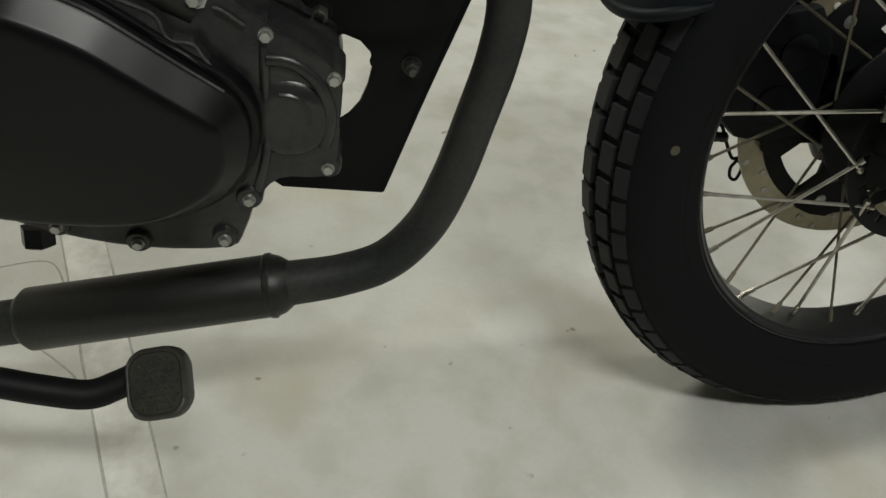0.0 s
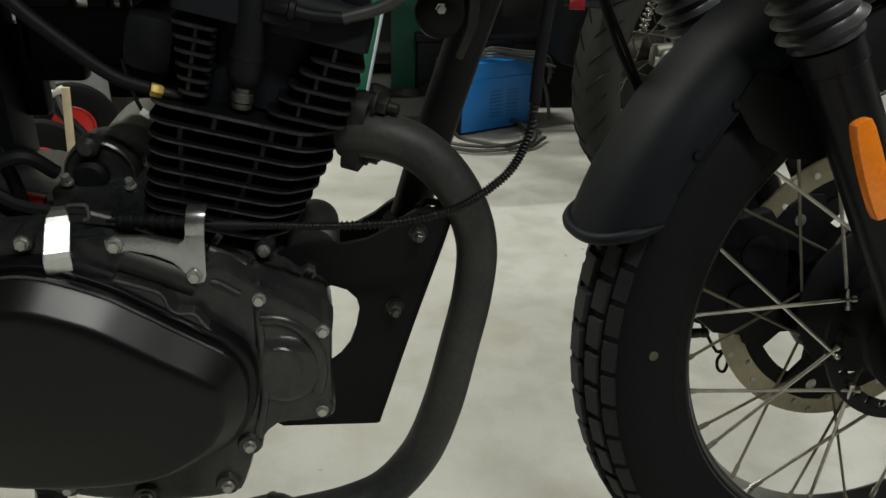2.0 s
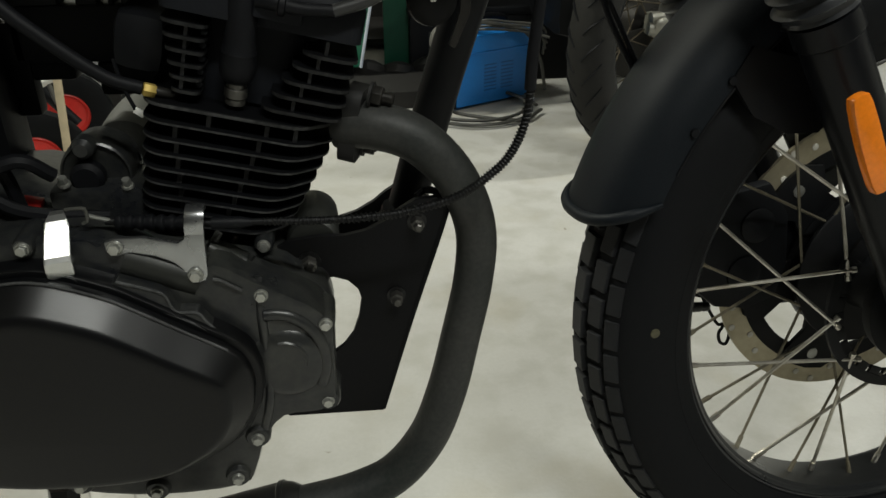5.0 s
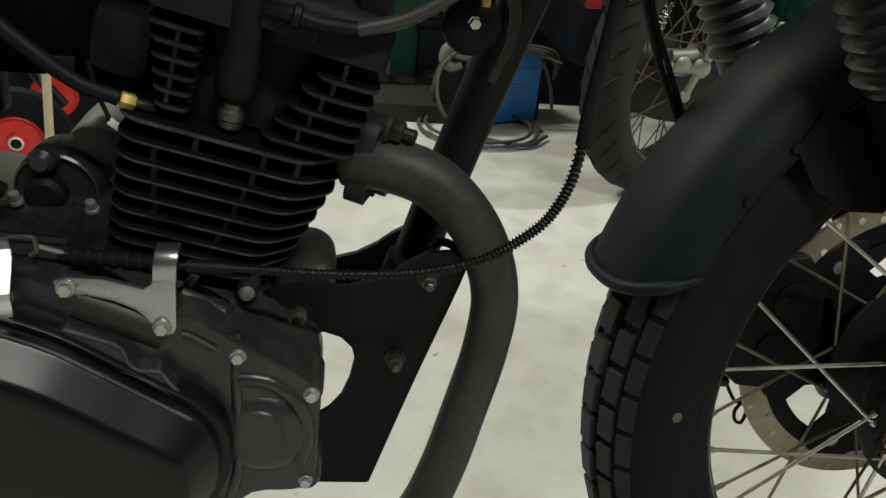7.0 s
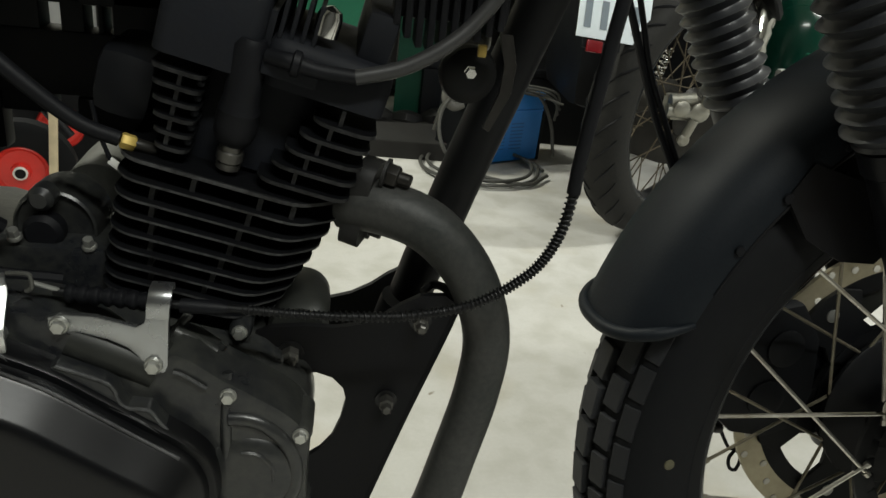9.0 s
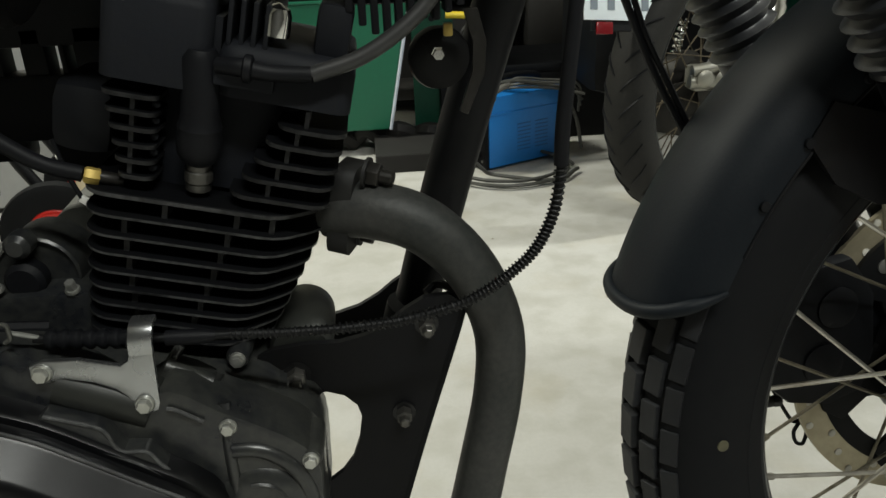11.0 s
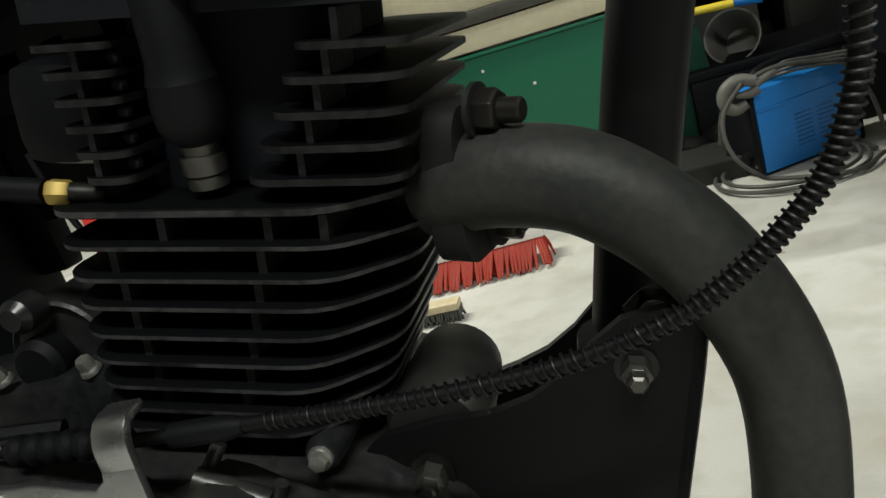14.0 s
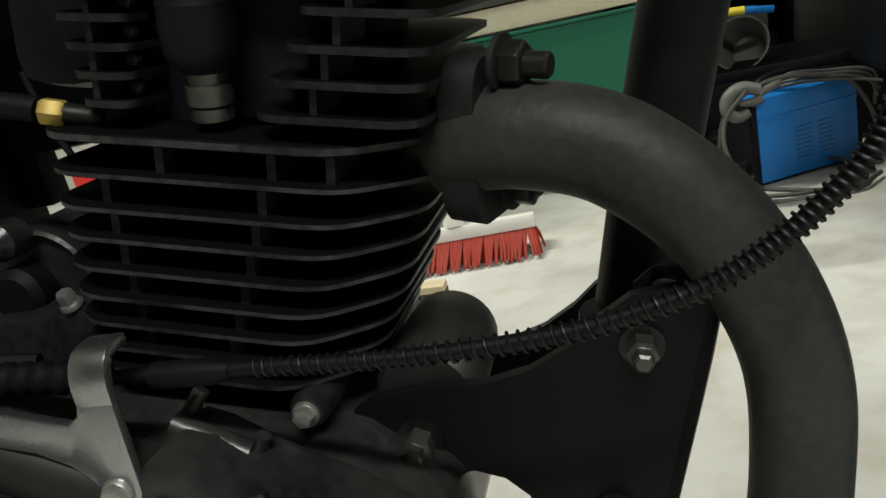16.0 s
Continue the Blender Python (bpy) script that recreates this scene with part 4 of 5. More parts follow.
def frame_parts():
    part("down_tube", tube([(-0.440, 0.012, 0.420), (-0.4265, 0.012, 0.47), (-0.4075, 0.012, 0.535), (-0.377, 0.012, 0.63), (-0.348, 0.012, 0.72), (-0.31, 0.012, 0.84)], 0.0133, 24), FRAME, bike, "gloss black frame down tube")
    part("back_bone", tube([(-0.30, 0.01, 0.80), (-0.45, 0.01, 0.72), (-0.62, 0.01, 0.685), (-0.85, 0.01, 0.68)], 0.022, 20), FRAME, bike, "gloss black frame tube")
    tank = [(-0.36, 0.74), (-0.34, 0.80), (-0.40, 0.92), (-0.60, 0.95), (-0.85, 0.86), (-0.86, 0.80), (-0.70, 0.735), (-0.5, 0.725)]
    part("fuel_tank", slab(tank, -0.13, 0.13, 0.03, 3), FRAME, bike, "gloss black fuel tank")
    edge = [(-0.462, 0.287), (-0.4155, 0.446), (-0.4165, 0.4535), (-0.4225, 0.4575), (-0.436, 0.4565), (-0.446, 0.4505), (-0.456, 0.4425), (-0.468, 0.4365), (-0.482, 0.4335), (-0.500, 0.4340), (-0.518, 0.432), (-0.540, 0.42), (-0.545, 0.30), (-0.53, 0.289)]
    hole = [(-0.4915, 0.4035), (-0.4820, 0.4000), (-0.4755, 0.3930), (-0.4735, 0.3850), (-0.4760, 0.3700), (-0.4805, 0.3570), (-0.487, 0.3480), (-0.4945, 0.3420), (-0.510, 0.345), (-0.512, 0.40)]
    plate = part("engine_mount_plate", holed(edge, hole, -0.037, -0.033), PLATE, bike, "black steel engine mount plate with a cut-out", smooth=False)
    part("far_mount_plate", slab([(-0.446, 0.385), (-0.436, 0.420), (-0.440, 0.437), (-0.451, 0.430), (-0.460, 0.4225), (-0.473, 0.415), (-0.486, 0.411), (-0.516, 0.405), (-0.530, 0.400), (-0.530, 0.385)], 0.038, 0.042), PLATE, bike, "black steel engine mount plate", smooth=False)
    lip = tube([(-0.4625, -0.035, 0.288), (-0.4395, -0.035, 0.368), (-0.4155, -0.035, 0.4475), (-0.4180, -0.033, 0.4555), (-0.4225, -0.028, 0.4580), (-0.428, -0.022, 0.4560), (-0.434, -0.026, 0.4535)], 0.0026, 8, 5)
    part("folded_edge", lip, PLATE, plate)
    back = tube([(-0.443, 0.004, 0.432), (-0.446, 0.006, 0.42), (-0.452, 0.008, 0.395), (-0.462, 0.008, 0.36)], 0.0125, 14)
    part("tube_end", back, FRAME, bike)
    for x, z, r in ((-0.435, 0.4415, 0.0043), (-0.450, 0.3865, 0.0043), (-0.506, 0.4165, 0.0050)):
        m = facing(x, -0.0372, z)
        part("washer", lathe([(r * 1.5, 0), (r * 1.5, 0.0012), (r * 0.8, 0.0014)], 20), DULLBOLT, plate, m=m)
        part("mount_bolt", lathe([(r * 1.05, 0.001), (r * 1.05, 0.007), (r * 0.8, 0.0075), (r * 0.72, 0.0078), (r * 0.7, 0.0115), (r * 0.5, 0.0122)], 6), PLATEBOLT, plate, "dark steel hex bolt with a washer", m=m @ pose(0, 0, 0, 0, 0, x * 999 % 60))
    # horn
    h = towards((-0.4205, -0.006, 0.5745), (-0.416, -0.034, 0.573))
    horn = part("horn", lathe([(0.006, -0.012), (0.010, -0.010), (0.012, -0.007), (0.0150, -0.005), (0.0158, 0.0), (0.0150, 0.003), (0.011, 0.006), (0.006, 0.007)], 32, None, h), FRAME, bike, "round black horn")
    part("horn_nut", lathe([(0.0034, 0), (0.0034, 0.004), (0.0026, 0.006)], 6, None, facing(-0.4225, -0.024, 0.580)), CHROME, horn)
    part("horn_terminal", block(-0.0022, 0.0022, -0.002, 0.002, -0.003, 0.003, 0.0008, m=Matrix.Translation((-0.417, -0.020, 0.590))), BRASS, horn)
    part("horn_bracket", slab([(-0.4105, 0.60), (-0.4035, 0.60), (-0.3995, 0.585), (-0.4005, 0.570), (-0.409, 0.550), (-0.413, 0.552), (-0.4065, 0.571), (-0.4060, 0.585)], -0.027, -0.0245, 0.0006), NUT, horn)
    coil_box = block(-0.462, -0.408, -0.034, -0.006, 0.604, 0.70, 0.004)
    igniter = part("ignition_coil", coil_box, SOFT, bike, "black finned ignition coil")
    for k in range(10):
        part("coil_fin", block(-0.464 + 0.0055 * k, -0.4605 + 0.0055 * k, -0.040, -0.02, (0.602, 0.596, 0.592, 0.590, 0.592, 0.594, 0.598, 0.597, 0.600, 0.603)[k], 0.70, 0.001), SOFT, igniter, smooth=False)


frame_parts()


def folded(line, half):
    """A strip of sheet metal bent along (y, z), from x0 to x1 at each point."""
    rings = []
    for k, (y, z, x0, x1) in enumerate(line):
        a, b = line[max(k - 1, 0)], line[min(k + 1, len(line) - 1)]
        d = Vector((b[0] - a[0], b[1] - a[1])).normalized() * half
        rings.append([(x0, y + d.y, z - d.x), (x0, y - d.y, z + d.x), (x1, y - d.y, z + d.x), (x1, y + d.y, z - d.x)])
    return ring_sweep(bmesh.new(), rings)


def controls():
    # clutch arm, cable and bracket
    fold = [(-0.1048, 0.4542, -0.6390, -0.6290), (-0.1060, 0.4556, -0.6410, -0.6276), (-0.1063, 0.4590, -0.6413, -0.6275), (-0.1060, 0.4630, -0.6412, -0.6277), (-0.1048, 0.4652, -0.6408, -0.6276), (-0.0998, 0.4714, -0.6396, -0.6266), (-0.0948, 0.4775, -0.6380, -0.6256), (-0.0922, 0.4800, -0.6372, -0.6258), (-0.0890, 0.4818, -0.6352, -0.6268), (-0.0850, 0.4824, -0.6340, -0.6272)]
    arm = bevelled(folded(fold, 0.0016), 0.0007, 2, 70)
    arm.transform(Matrix.Translation((-0.6345, -0.100, 0)) @ pose(0, 0, 0, 0, 0, 16) @ Matrix.Translation((0.6345, 0.100, 0)))
    arm = part("clutch_arm", arm, ZINC, bike, "bright steel clutch arm", smooth=False)
    part("arm_hub", lathe([(0.0058, 0), (0.0058, 0.012), (0.0046, 0.0132)], 18, None, facing(-0.6344, -0.090, 0.4590)), ZINC, arm)
    cab_end = part("cable_clevis", tube([(-0.6300, -0.0860, 0.4845), (-0.6225, -0.0862, 0.4850), (-0.6200, -0.0862, 0.4842), (-0.6195, -0.0862, 0.4815), (-0.6197, -0.0862, 0.4775), (-0.6225, -0.0862, 0.4758)], 0.0011, 8), ALLOYDULL, bike, "dull steel cable clevis")
    part("cable_end", rod((-0.6200, -0.0850, 0.4800), (-0.606, -0.0815, 0.4735), 0.0012, 8), BOLT, cab_end)
    bracket = slab([(-0.605, 0.4700), (-0.600, 0.4698), (-0.590, 0.4695), (-0.579, 0.4665), (-0.573, 0.4650), (-0.5695, 0.4670), (-0.5685, 0.4700), (-0.5582, 0.4700), (-0.5595, 0.4440), (-0.5610, 0.4400), (-0.5660, 0.4385), (-0.5705, 0.4410), (-0.5725, 0.4480), (-0.5770, 0.4530), (-0.5860, 0.4575), (-0.5980, 0.4605), (-0.6060, 0.4588), (-0.6115, 0.4625), (-0.6110, 0.4680)], -0.0952, -0.0922, 0.0009)
    bend = [(-0.0937, 0.4690), (-0.0937, 0.4745), (-0.0935, 0.4770), (-0.0926, 0.4796), (-0.0908, 0.4812), (-0.0885, 0.4818), (-0.0835, 0.4818)]
    strip = [(y, z, -0.5686 + 0.0012 * min(1, k / 3), -0.5581 + 0.0011 * min(1, k / 3)) for k, (y, z) in enumerate(bend)]
    join(bracket, bevelled(folded(strip, 0.0015), 0.0006, 2, 60))
    part("cable_bracket", bracket, ALLOY, bike, "bright plated steel cable bracket")
    first = None
    for x, z in ((-0.5660, 0.4445), (-0.6060, 0.4645)):
        m = facing(x, -0.0950, z)
        first = again(first, m, bike) if first else part("bracket_bolt", hex_bolt(0.0036, 0.0042, 1.24), BOLT, bike, "zinc hex bolt", m=m)
    cable = [(-0.612, -0.082, 0.4746), (-0.584, -0.081, 0.4709), (-0.5580, -0.080, 0.4688), (-0.5274, -0.080, 0.4679), (-0.5054, -0.080, 0.4668), (-0.4834, -0.080, 0.4664), (-0.4654, -0.080, 0.4670), (-0.4494, -0.080, 0.4682), (-0.4334, -0.080, 0.4713), (-0.4184, -0.080, 0.4756), (-0.4064, -0.080, 0.4820), (-0.3964, -0.080, 0.4895), (-0.3874, -0.080, 0.4982), (-0.3812, -0.080, 0.5088), (-0.3770, -0.080, 0.5220), (-0.3752, -0.080, 0.5390), (-0.3745, -0.079, 0.5590), (-0.370, -0.076, 0.605), (-0.366, -0.072, 0.66), (-0.37, -0.06, 0.75), (-0.40, -0.05, 0.85)]
    cab = part("clutch_cable", tube(cable, 0.0021, 12, 6), CABLE, bike, "black clutch cable in a wire spring")
    for piece, r, turns in ((cable[3:6], 0.0023, 18), (cable[5:16], 0.0026, 62)):
        part("cable_spring", coil(piece, r, turns, 0.00046, 6, 10), SPRING, cab, "thin black wire spring")
    part("cable_sleeve", tube(cable[15:], 0.0033, 12, 6), SOFT, cab, "smooth black rubber sleeve")
    boot = []
    for k in range(7):
        boot += [(0.0035, 0.0055 * k), (0.0047, 0.0055 * k + 0.0018), (0.0047, 0.0055 * k + 0.0034), (0.0035, 0.0055 * k + 0.0048)]
    part("cable_boot", lathe(boot, 16, None, towards((-0.607, -0.0818, 0.4738), (-0.5580, -0.080, 0.4688))), SOFT, cab, "ribbed black rubber boot")
    part("cable_adjuster", lathe([(0.0036, 0), (0.0036, 0.016), (0.0024, 0.022)], 12, None, towards((-0.556, -0.080, 0.4687), (-0.50, -0.080, 0.4667))), SOFT, cab)
    # brake pedal
    arm = tube([(-0.80, -0.145, 0.223), (-0.72, -0.148, 0.220), (-0.672, -0.150, 0.210), (-0.645, -0.148, 0.2025), (-0.628, -0.142, 0.2045), (-0.612, -0.136, 0.210)], 0.0095, 14)
    pedal = part("brake_pedal", arm, FRAME, bike, "black steel brake pedal with a round foot pad")
    m = Matrix.Translation((-0.6005, -0.150, 0.2165)) @ pose(0, 0, 0, 38, -14, 0)
    plan = rounded(-0.0190, 0.0190, 0.0225, 0.0130)
    pad = ring_sweep(bmesh.new(), [[(x * k, y * k, h) for x, y in plan] for h, k in ((-0.019, 0.60), (-0.015, 0.90), (-0.008, 1.0), (0.0015, 1.0), (0.0042, 0.965), (0.0052, 0.91), (0.0046, 0.86), (0.0030, 0.83))])
    part("foot_pad", pad, PADDUST, pedal, "dusty black rounded foot pad", m=m)
    first = None
    for i in range(-3, 4):
        for j in range(-4, 5):
            x, y = 0.0042 * i + 0.0021 * (j % 2), 0.0038 * j
            if abs(x) > 0.0135 or abs(y) > 0.0165 or math.hypot(x, y) > 0.0185:
                continue
            at = Matrix.Translation((x, y, 0.0028))
            first = again(first, m @ at, pedal) if first else part("grip_stud", lathe([(0.0015, 0), (0.0011, 0.0010), (0.0005, 0.0012)], 8), PADDUST, pedal, m=m @ at)
    # partial rim in paler metal, standing in for the pad edge's glint
    part("pad_rim", tube([(x * 0.935, y * 0.935, 0.0047) for x, y in plan[17:27]], 0.0011, 8, 3), ALLOYDULL, pedal, "paler pad edge with its glint put into the colour", m=m)


controls()




def behind_the_cylinder():
    fit = towards((-0.5852, -0.046, 0.5370), (-0.566, -0.040, 0.5295))
    part("brass_fitting", lathe([(0.0032, -0.003), (0.0040, -0.002), (0.0040, 0.0032), (0.0033, 0.004)], 6, None, fit), BRASS, bike, "brass hex fitting")
    part("fitting_stem", lathe([(0.0030, 0.003), (0.0032, 0.004), (0.0032, 0.013), (0.0024, 0.014)], 12, None, fit), NUT, bike)
    part("breather_hose", tube([(-0.5882, -0.047, 0.5382), (-0.608, -0.049, 0.547), (-0.640, -0.050, 0.574), (-0.665, -0.049, 0.598), (-0.72, -0.044, 0.64)], [0.0038, 0.0038, 0.0041, 0.0044, 0.0048], 12), SOFT, bike, "black rubber hose")
    part("starter_motor", lathe([(0.010, 0), (0.020, 0.002), (0.0225, 0.008), (0.0230, 0.030), (0.022, 0.070)], 32, None, facing(-0.628, 0.110, 0.4700)), STARTER, bike, "grey cast starter motor")
    part("starter_housing", lathe([(0.0215, 0), (0.0215, 0.022), (0.0208, 0.027), (0.0196, 0.028), (0.0188, 0.026), (0.014, 0.025), (0.004, 0.025)], 40, None, facing(-0.6295, 0.0015, 0.4800)), CASE, bike, "round black starter housing")
    part("housing_cap", lathe([(0.0095, 0), (0.0100, 0.008), (0.0075, 0.011)], 24, None, facing(-0.6325, -0.0265, 0.4810)), SOFT, bike)
    part("housing_cap", lathe([(0.0065, 0), (0.0065, 0.009), (0.004, 0.012)], 18, None, facing(-0.6315, -0.0265, 0.5000)), CASE, bike)
    part("terminal_plate", block(-0.654, -0.600, -0.042, 0.0, 0.446, 0.4765, 0.003), CASE, bike)
    first = None
    for x, z in ((-0.6085, 0.4770), (-0.6440, 0.4800)):
        m = Matrix.Translation((x, -0.0400, z)) @ pose(0, 0, 0, 20, 0, 0)
        first = again(first, m, bike) if first else part("small_bolt", hex_bolt(0.0029, 0.006), BOLT, bike, "small zinc bolt", m=m)
    red = part("red_connector", block(-0.006, 0.006, -0.004, 0.004, 0.0, 0.012, 0.0012, m=Matrix.Translation((-0.6685, -0.035, 0.4585)) @ pose(0, 0, 0, 0, 12, 0)), REDP, bike, "red wire connector")
    part("connector_clip", block(-0.0055, 0.0055, -0.0042, 0.003, -0.009, 0.0, 0.001, m=Matrix.Translation((-0.6685, -0.035, 0.4585)) @ pose(0, 0, 0, 0, 12, 0)), WHITEP, red, "white plastic clip")
    part("earth_wire", tube([(-0.6065, -0.0258, 0.5498), (-0.6040, -0.0258, 0.5338), (-0.5995, -0.0258, 0.5198)], 0.0012, 7), SOFT, bike, "thin black wire")
    part("wire_tag", block(-0.0032, 0.0032, -0.001, 0.001, -0.0019, 0.0019, 0.0005, m=Matrix.Translation((-0.5975, -0.0258, 0.5178)) @ pose(0, 0, 0, 0, 38, 0)), WHITEP, bike, "white plastic wire tag")
    carb = lathe([(0.026, 0), (0.030, 0.004), (0.030, 0.02), (0.024, 0.025), (0.024, 0.06), (0.031, 0.065), (0.031, 0.09)], 24, None, towards((-0.612, 0.01, 0.622), (-0.72, 0.01, 0.668)))
    join(carb, block(-0.035, 0.03, -0.028, 0.03, -0.02, 0.04, 0.008, m=Matrix.Translation((-0.668, 0.012, 0.650))))
    part("carburettor", carb, BLACKP, bike, "black carburettor")
    part("airbox", block(-0.98, -0.694, 0.022, 0.066, 0.43, 0.74, 0.01), BLACKP, bike, "black plastic airbox")
    body = block(-0.69, -0.578, 0.050, 0.072, 0.529, 0.5665, 0.003)
    for x0, x1, z0, z1 in ((-0.69, -0.578, 0.581, 0.72), (-0.69, -0.6555, 0.56, 0.592), (-0.6445, -0.6315, 0.56, 0.592), (-0.6245, -0.6212, 0.56, 0.592), (-0.6165, -0.578, 0.56, 0.592)):
        part("linkage_bar", block(x0, x1, 0.052, 0.070, z0, z1, 0.002), BLACKP, bike)
    part("linkage_bar", block(-0.69, -0.653, 0.052, 0.070, 0.517, 0.532, 0.004), BLACKP, bike)
    part("linkage_bar", block(-0.640, -0.579, 0.052, 0.070, 0.5055, 0.5285, 0.004), BLACKP, bike)
    part("linkage_bar", block(-0.700, -0.6800, 0.050, 0.064, 0.4940, 0.556, 0.003), BLACKP, bike)
    part("throttle_body", body, BLACKP, bike, "black throttle body and hoses")
    for p in ([(-0.70, -0.05, 0.50), (-0.672, -0.06, 0.478), (-0.650, -0.06, 0.470), (-0.62, -0.05, 0.462)], [(-0.74, -0.05, 0.56), (-0.70, -0.055, 0.535), (-0.674, -0.05, 0.50), (-0.668, -0.045, 0.46)], [(-0.72, -0.05, 0.48), (-0.69, -0.058, 0.49), (-0.66, -0.058, 0.503), (-0.645, -0.05, 0.49)]):
        part("wire_loom", tube(p, 0.0042, 8), SOFT, bike)
    part("frame_cradle", tube([(-0.86, 0.02, 0.66), (-0.80, 0.02, 0.52), (-0.78, 0.02, 0.38), (-0.80, 0.02, 0.24)], 0.015, 14), FRAME, bike)


behind_the_cylinder()

# ---- things behind the motorcycle ----
def welder():
    w = thing("welding_machine", "small blue inverter welder with a black front standing on the floor", "welder", (-0.0736, 1.646, 0))
    m = pose(0, 0, 0.008, 0, 0, 25.4)
    part("case", block(-0.126, 0.126, -0.062, 0.062, 0, 0.190, 0.006, m=m), BLUE, w, "blue enamelled steel case")
    part("front_panel", block(-0.140, -0.126, -0.062, 0.062, -0.004, 0.188, 0.006, m=m), BLACKP, w, "black plastic front panel")
    part("rear_panel", block(0.126, 0.136, -0.062, 0.062, -0.004, 0.188, 0.006, m=m), BLACKP, w)
    part("case_crease", block(-0.125, 0.125, -0.0655, -0.060, 0.140, 0.146, 0.002, m=m), BLUE, w)
    for g in range(2):
        for k in range(8):
            part("vent_slot", block(-0.036 + 0.058 * g, 0.006 + 0.058 * g, -0.0632, -0.0610, 0.036 + 0.010 * k, 0.039 + 0.010 * k, m=m), SLOT, w, smooth=False)
    for y, z in ((-0.048, 0.02), (0.048, 0.02), (-0.048, 0.165), (0.048, 0.165)):
        part("panel_screw", lathe([(0.0045, 0), (0.003, 0.002)], 10, None, m @ Matrix.Translation((-0.140, y, z)) @ pose(0, 0, 0, 0, -90, 0)), GREYDARK, w)
    for k in range(2):
        part("socket", lathe([(0.014, 0), (0.014, 0.012), (0.008, 0.014)], 16, None, m @ Matrix.Translation((-0.140, -0.03 + 0.06 * k, 0.04)) @ pose(0, 0, 0, 0, -90, 0)), SOFT, w)
    part("handle", tube([m @ Vector(p) for p in ((-0.08, 0, 0.186), (-0.07, 0, 0.215), (0, 0, 0.224), (0.07, 0, 0.215), (0.08, 0, 0.186))], 0.009, 10), BLACKP, w)
    c = thing("ground_clamp", "dull grey earth clamp lying over the welder", "clamp", (-0.188, 1.525, 0.192))
    part("jaw", tube([(0.035, 0, 0.030), (0.0, 0, 0.040), (-0.028, 0, 0.024), (-0.034, 0, -0.004), (-0.014, 0, -0.022), (0.012, 0, -0.014)], [0.013, 0.014, 0.015, 0.014, 0.013, 0.010], 10, 5), GREYDARK, c)
    part("jaw", tube([(0.04, 0, 0.012), (0.018, 0, 0.006), (-0.008, 0, 0.008)], [0.011, 0.010, 0.006], 10, 4), GREYDARK, c)
    part("grip", rod((0.03, 0, 0.02), (0.08, 0.03, 0.035), 0.009, 10), GREYDARK, c)
    l = thing("welding_cable", "grey-black welding cable coiled over and round the welder", "cable", (-0.065, 1.51, 0))
    loops = []
    for k in range(40):
        a = 2 * math.pi * k / 18
        loops.append((-0.045 + (0.172 - 0.004 * k / 4) * math.cos(a), 0.02 + (0.155 - 0.003 * k / 4) * math.sin(a), 0.012 + 0.007 * (k // 18)))
    part("floor_coil", tube(loops, 0.0046, 8, 4), HOSE, l)
    up = [(-0.02 - 0.155 * math.cos(a), -0.03 + 0.03 * math.sin(a * 2), 0.13 + 0.125 * math.sin(a)) for a in (0.9, 0.4, 0, -0.4, -0.8, -1.1)] + [(0.05, -0.10, 0.012), (0.13, -0.02, 0.012)]
    part("hanging_loop", tube(up, 0.0050, 8, 5), HOSE, l)
    up2 = [(-0.18, 0.03, 0.10), (-0.165, 0.02, 0.17), (-0.12, 0.02, 0.215), (-0.05, 0.04, 0.235), (0.03, 0.06, 0.225), (0.10, 0.08, 0.200), (0.15, 0.10, 0.12), (0.17, 0.10, 0.03)]
    part("hanging_loop", tube(up2, 0.005, 8, 5), HOSE, l)
    for k in range(4):
        z = 0.204 + 0.006 * k
        part("hanging_loop", tube([(-0.06 + 0.01 * k, 0.10, z), (-0.01, 0.05 + 0.01 * k, z + 0.012), (0.05, 0.06 + 0.006 * k, z + 0.006), (0.11 + 0.012 * k, 0.07, 0.200 + 0.004 * k), (0.16, 0.05 + 0.02 * k, 0.19 - 0.02 * k)], 0.0036, 7, 5), HOSE, l)


welder()


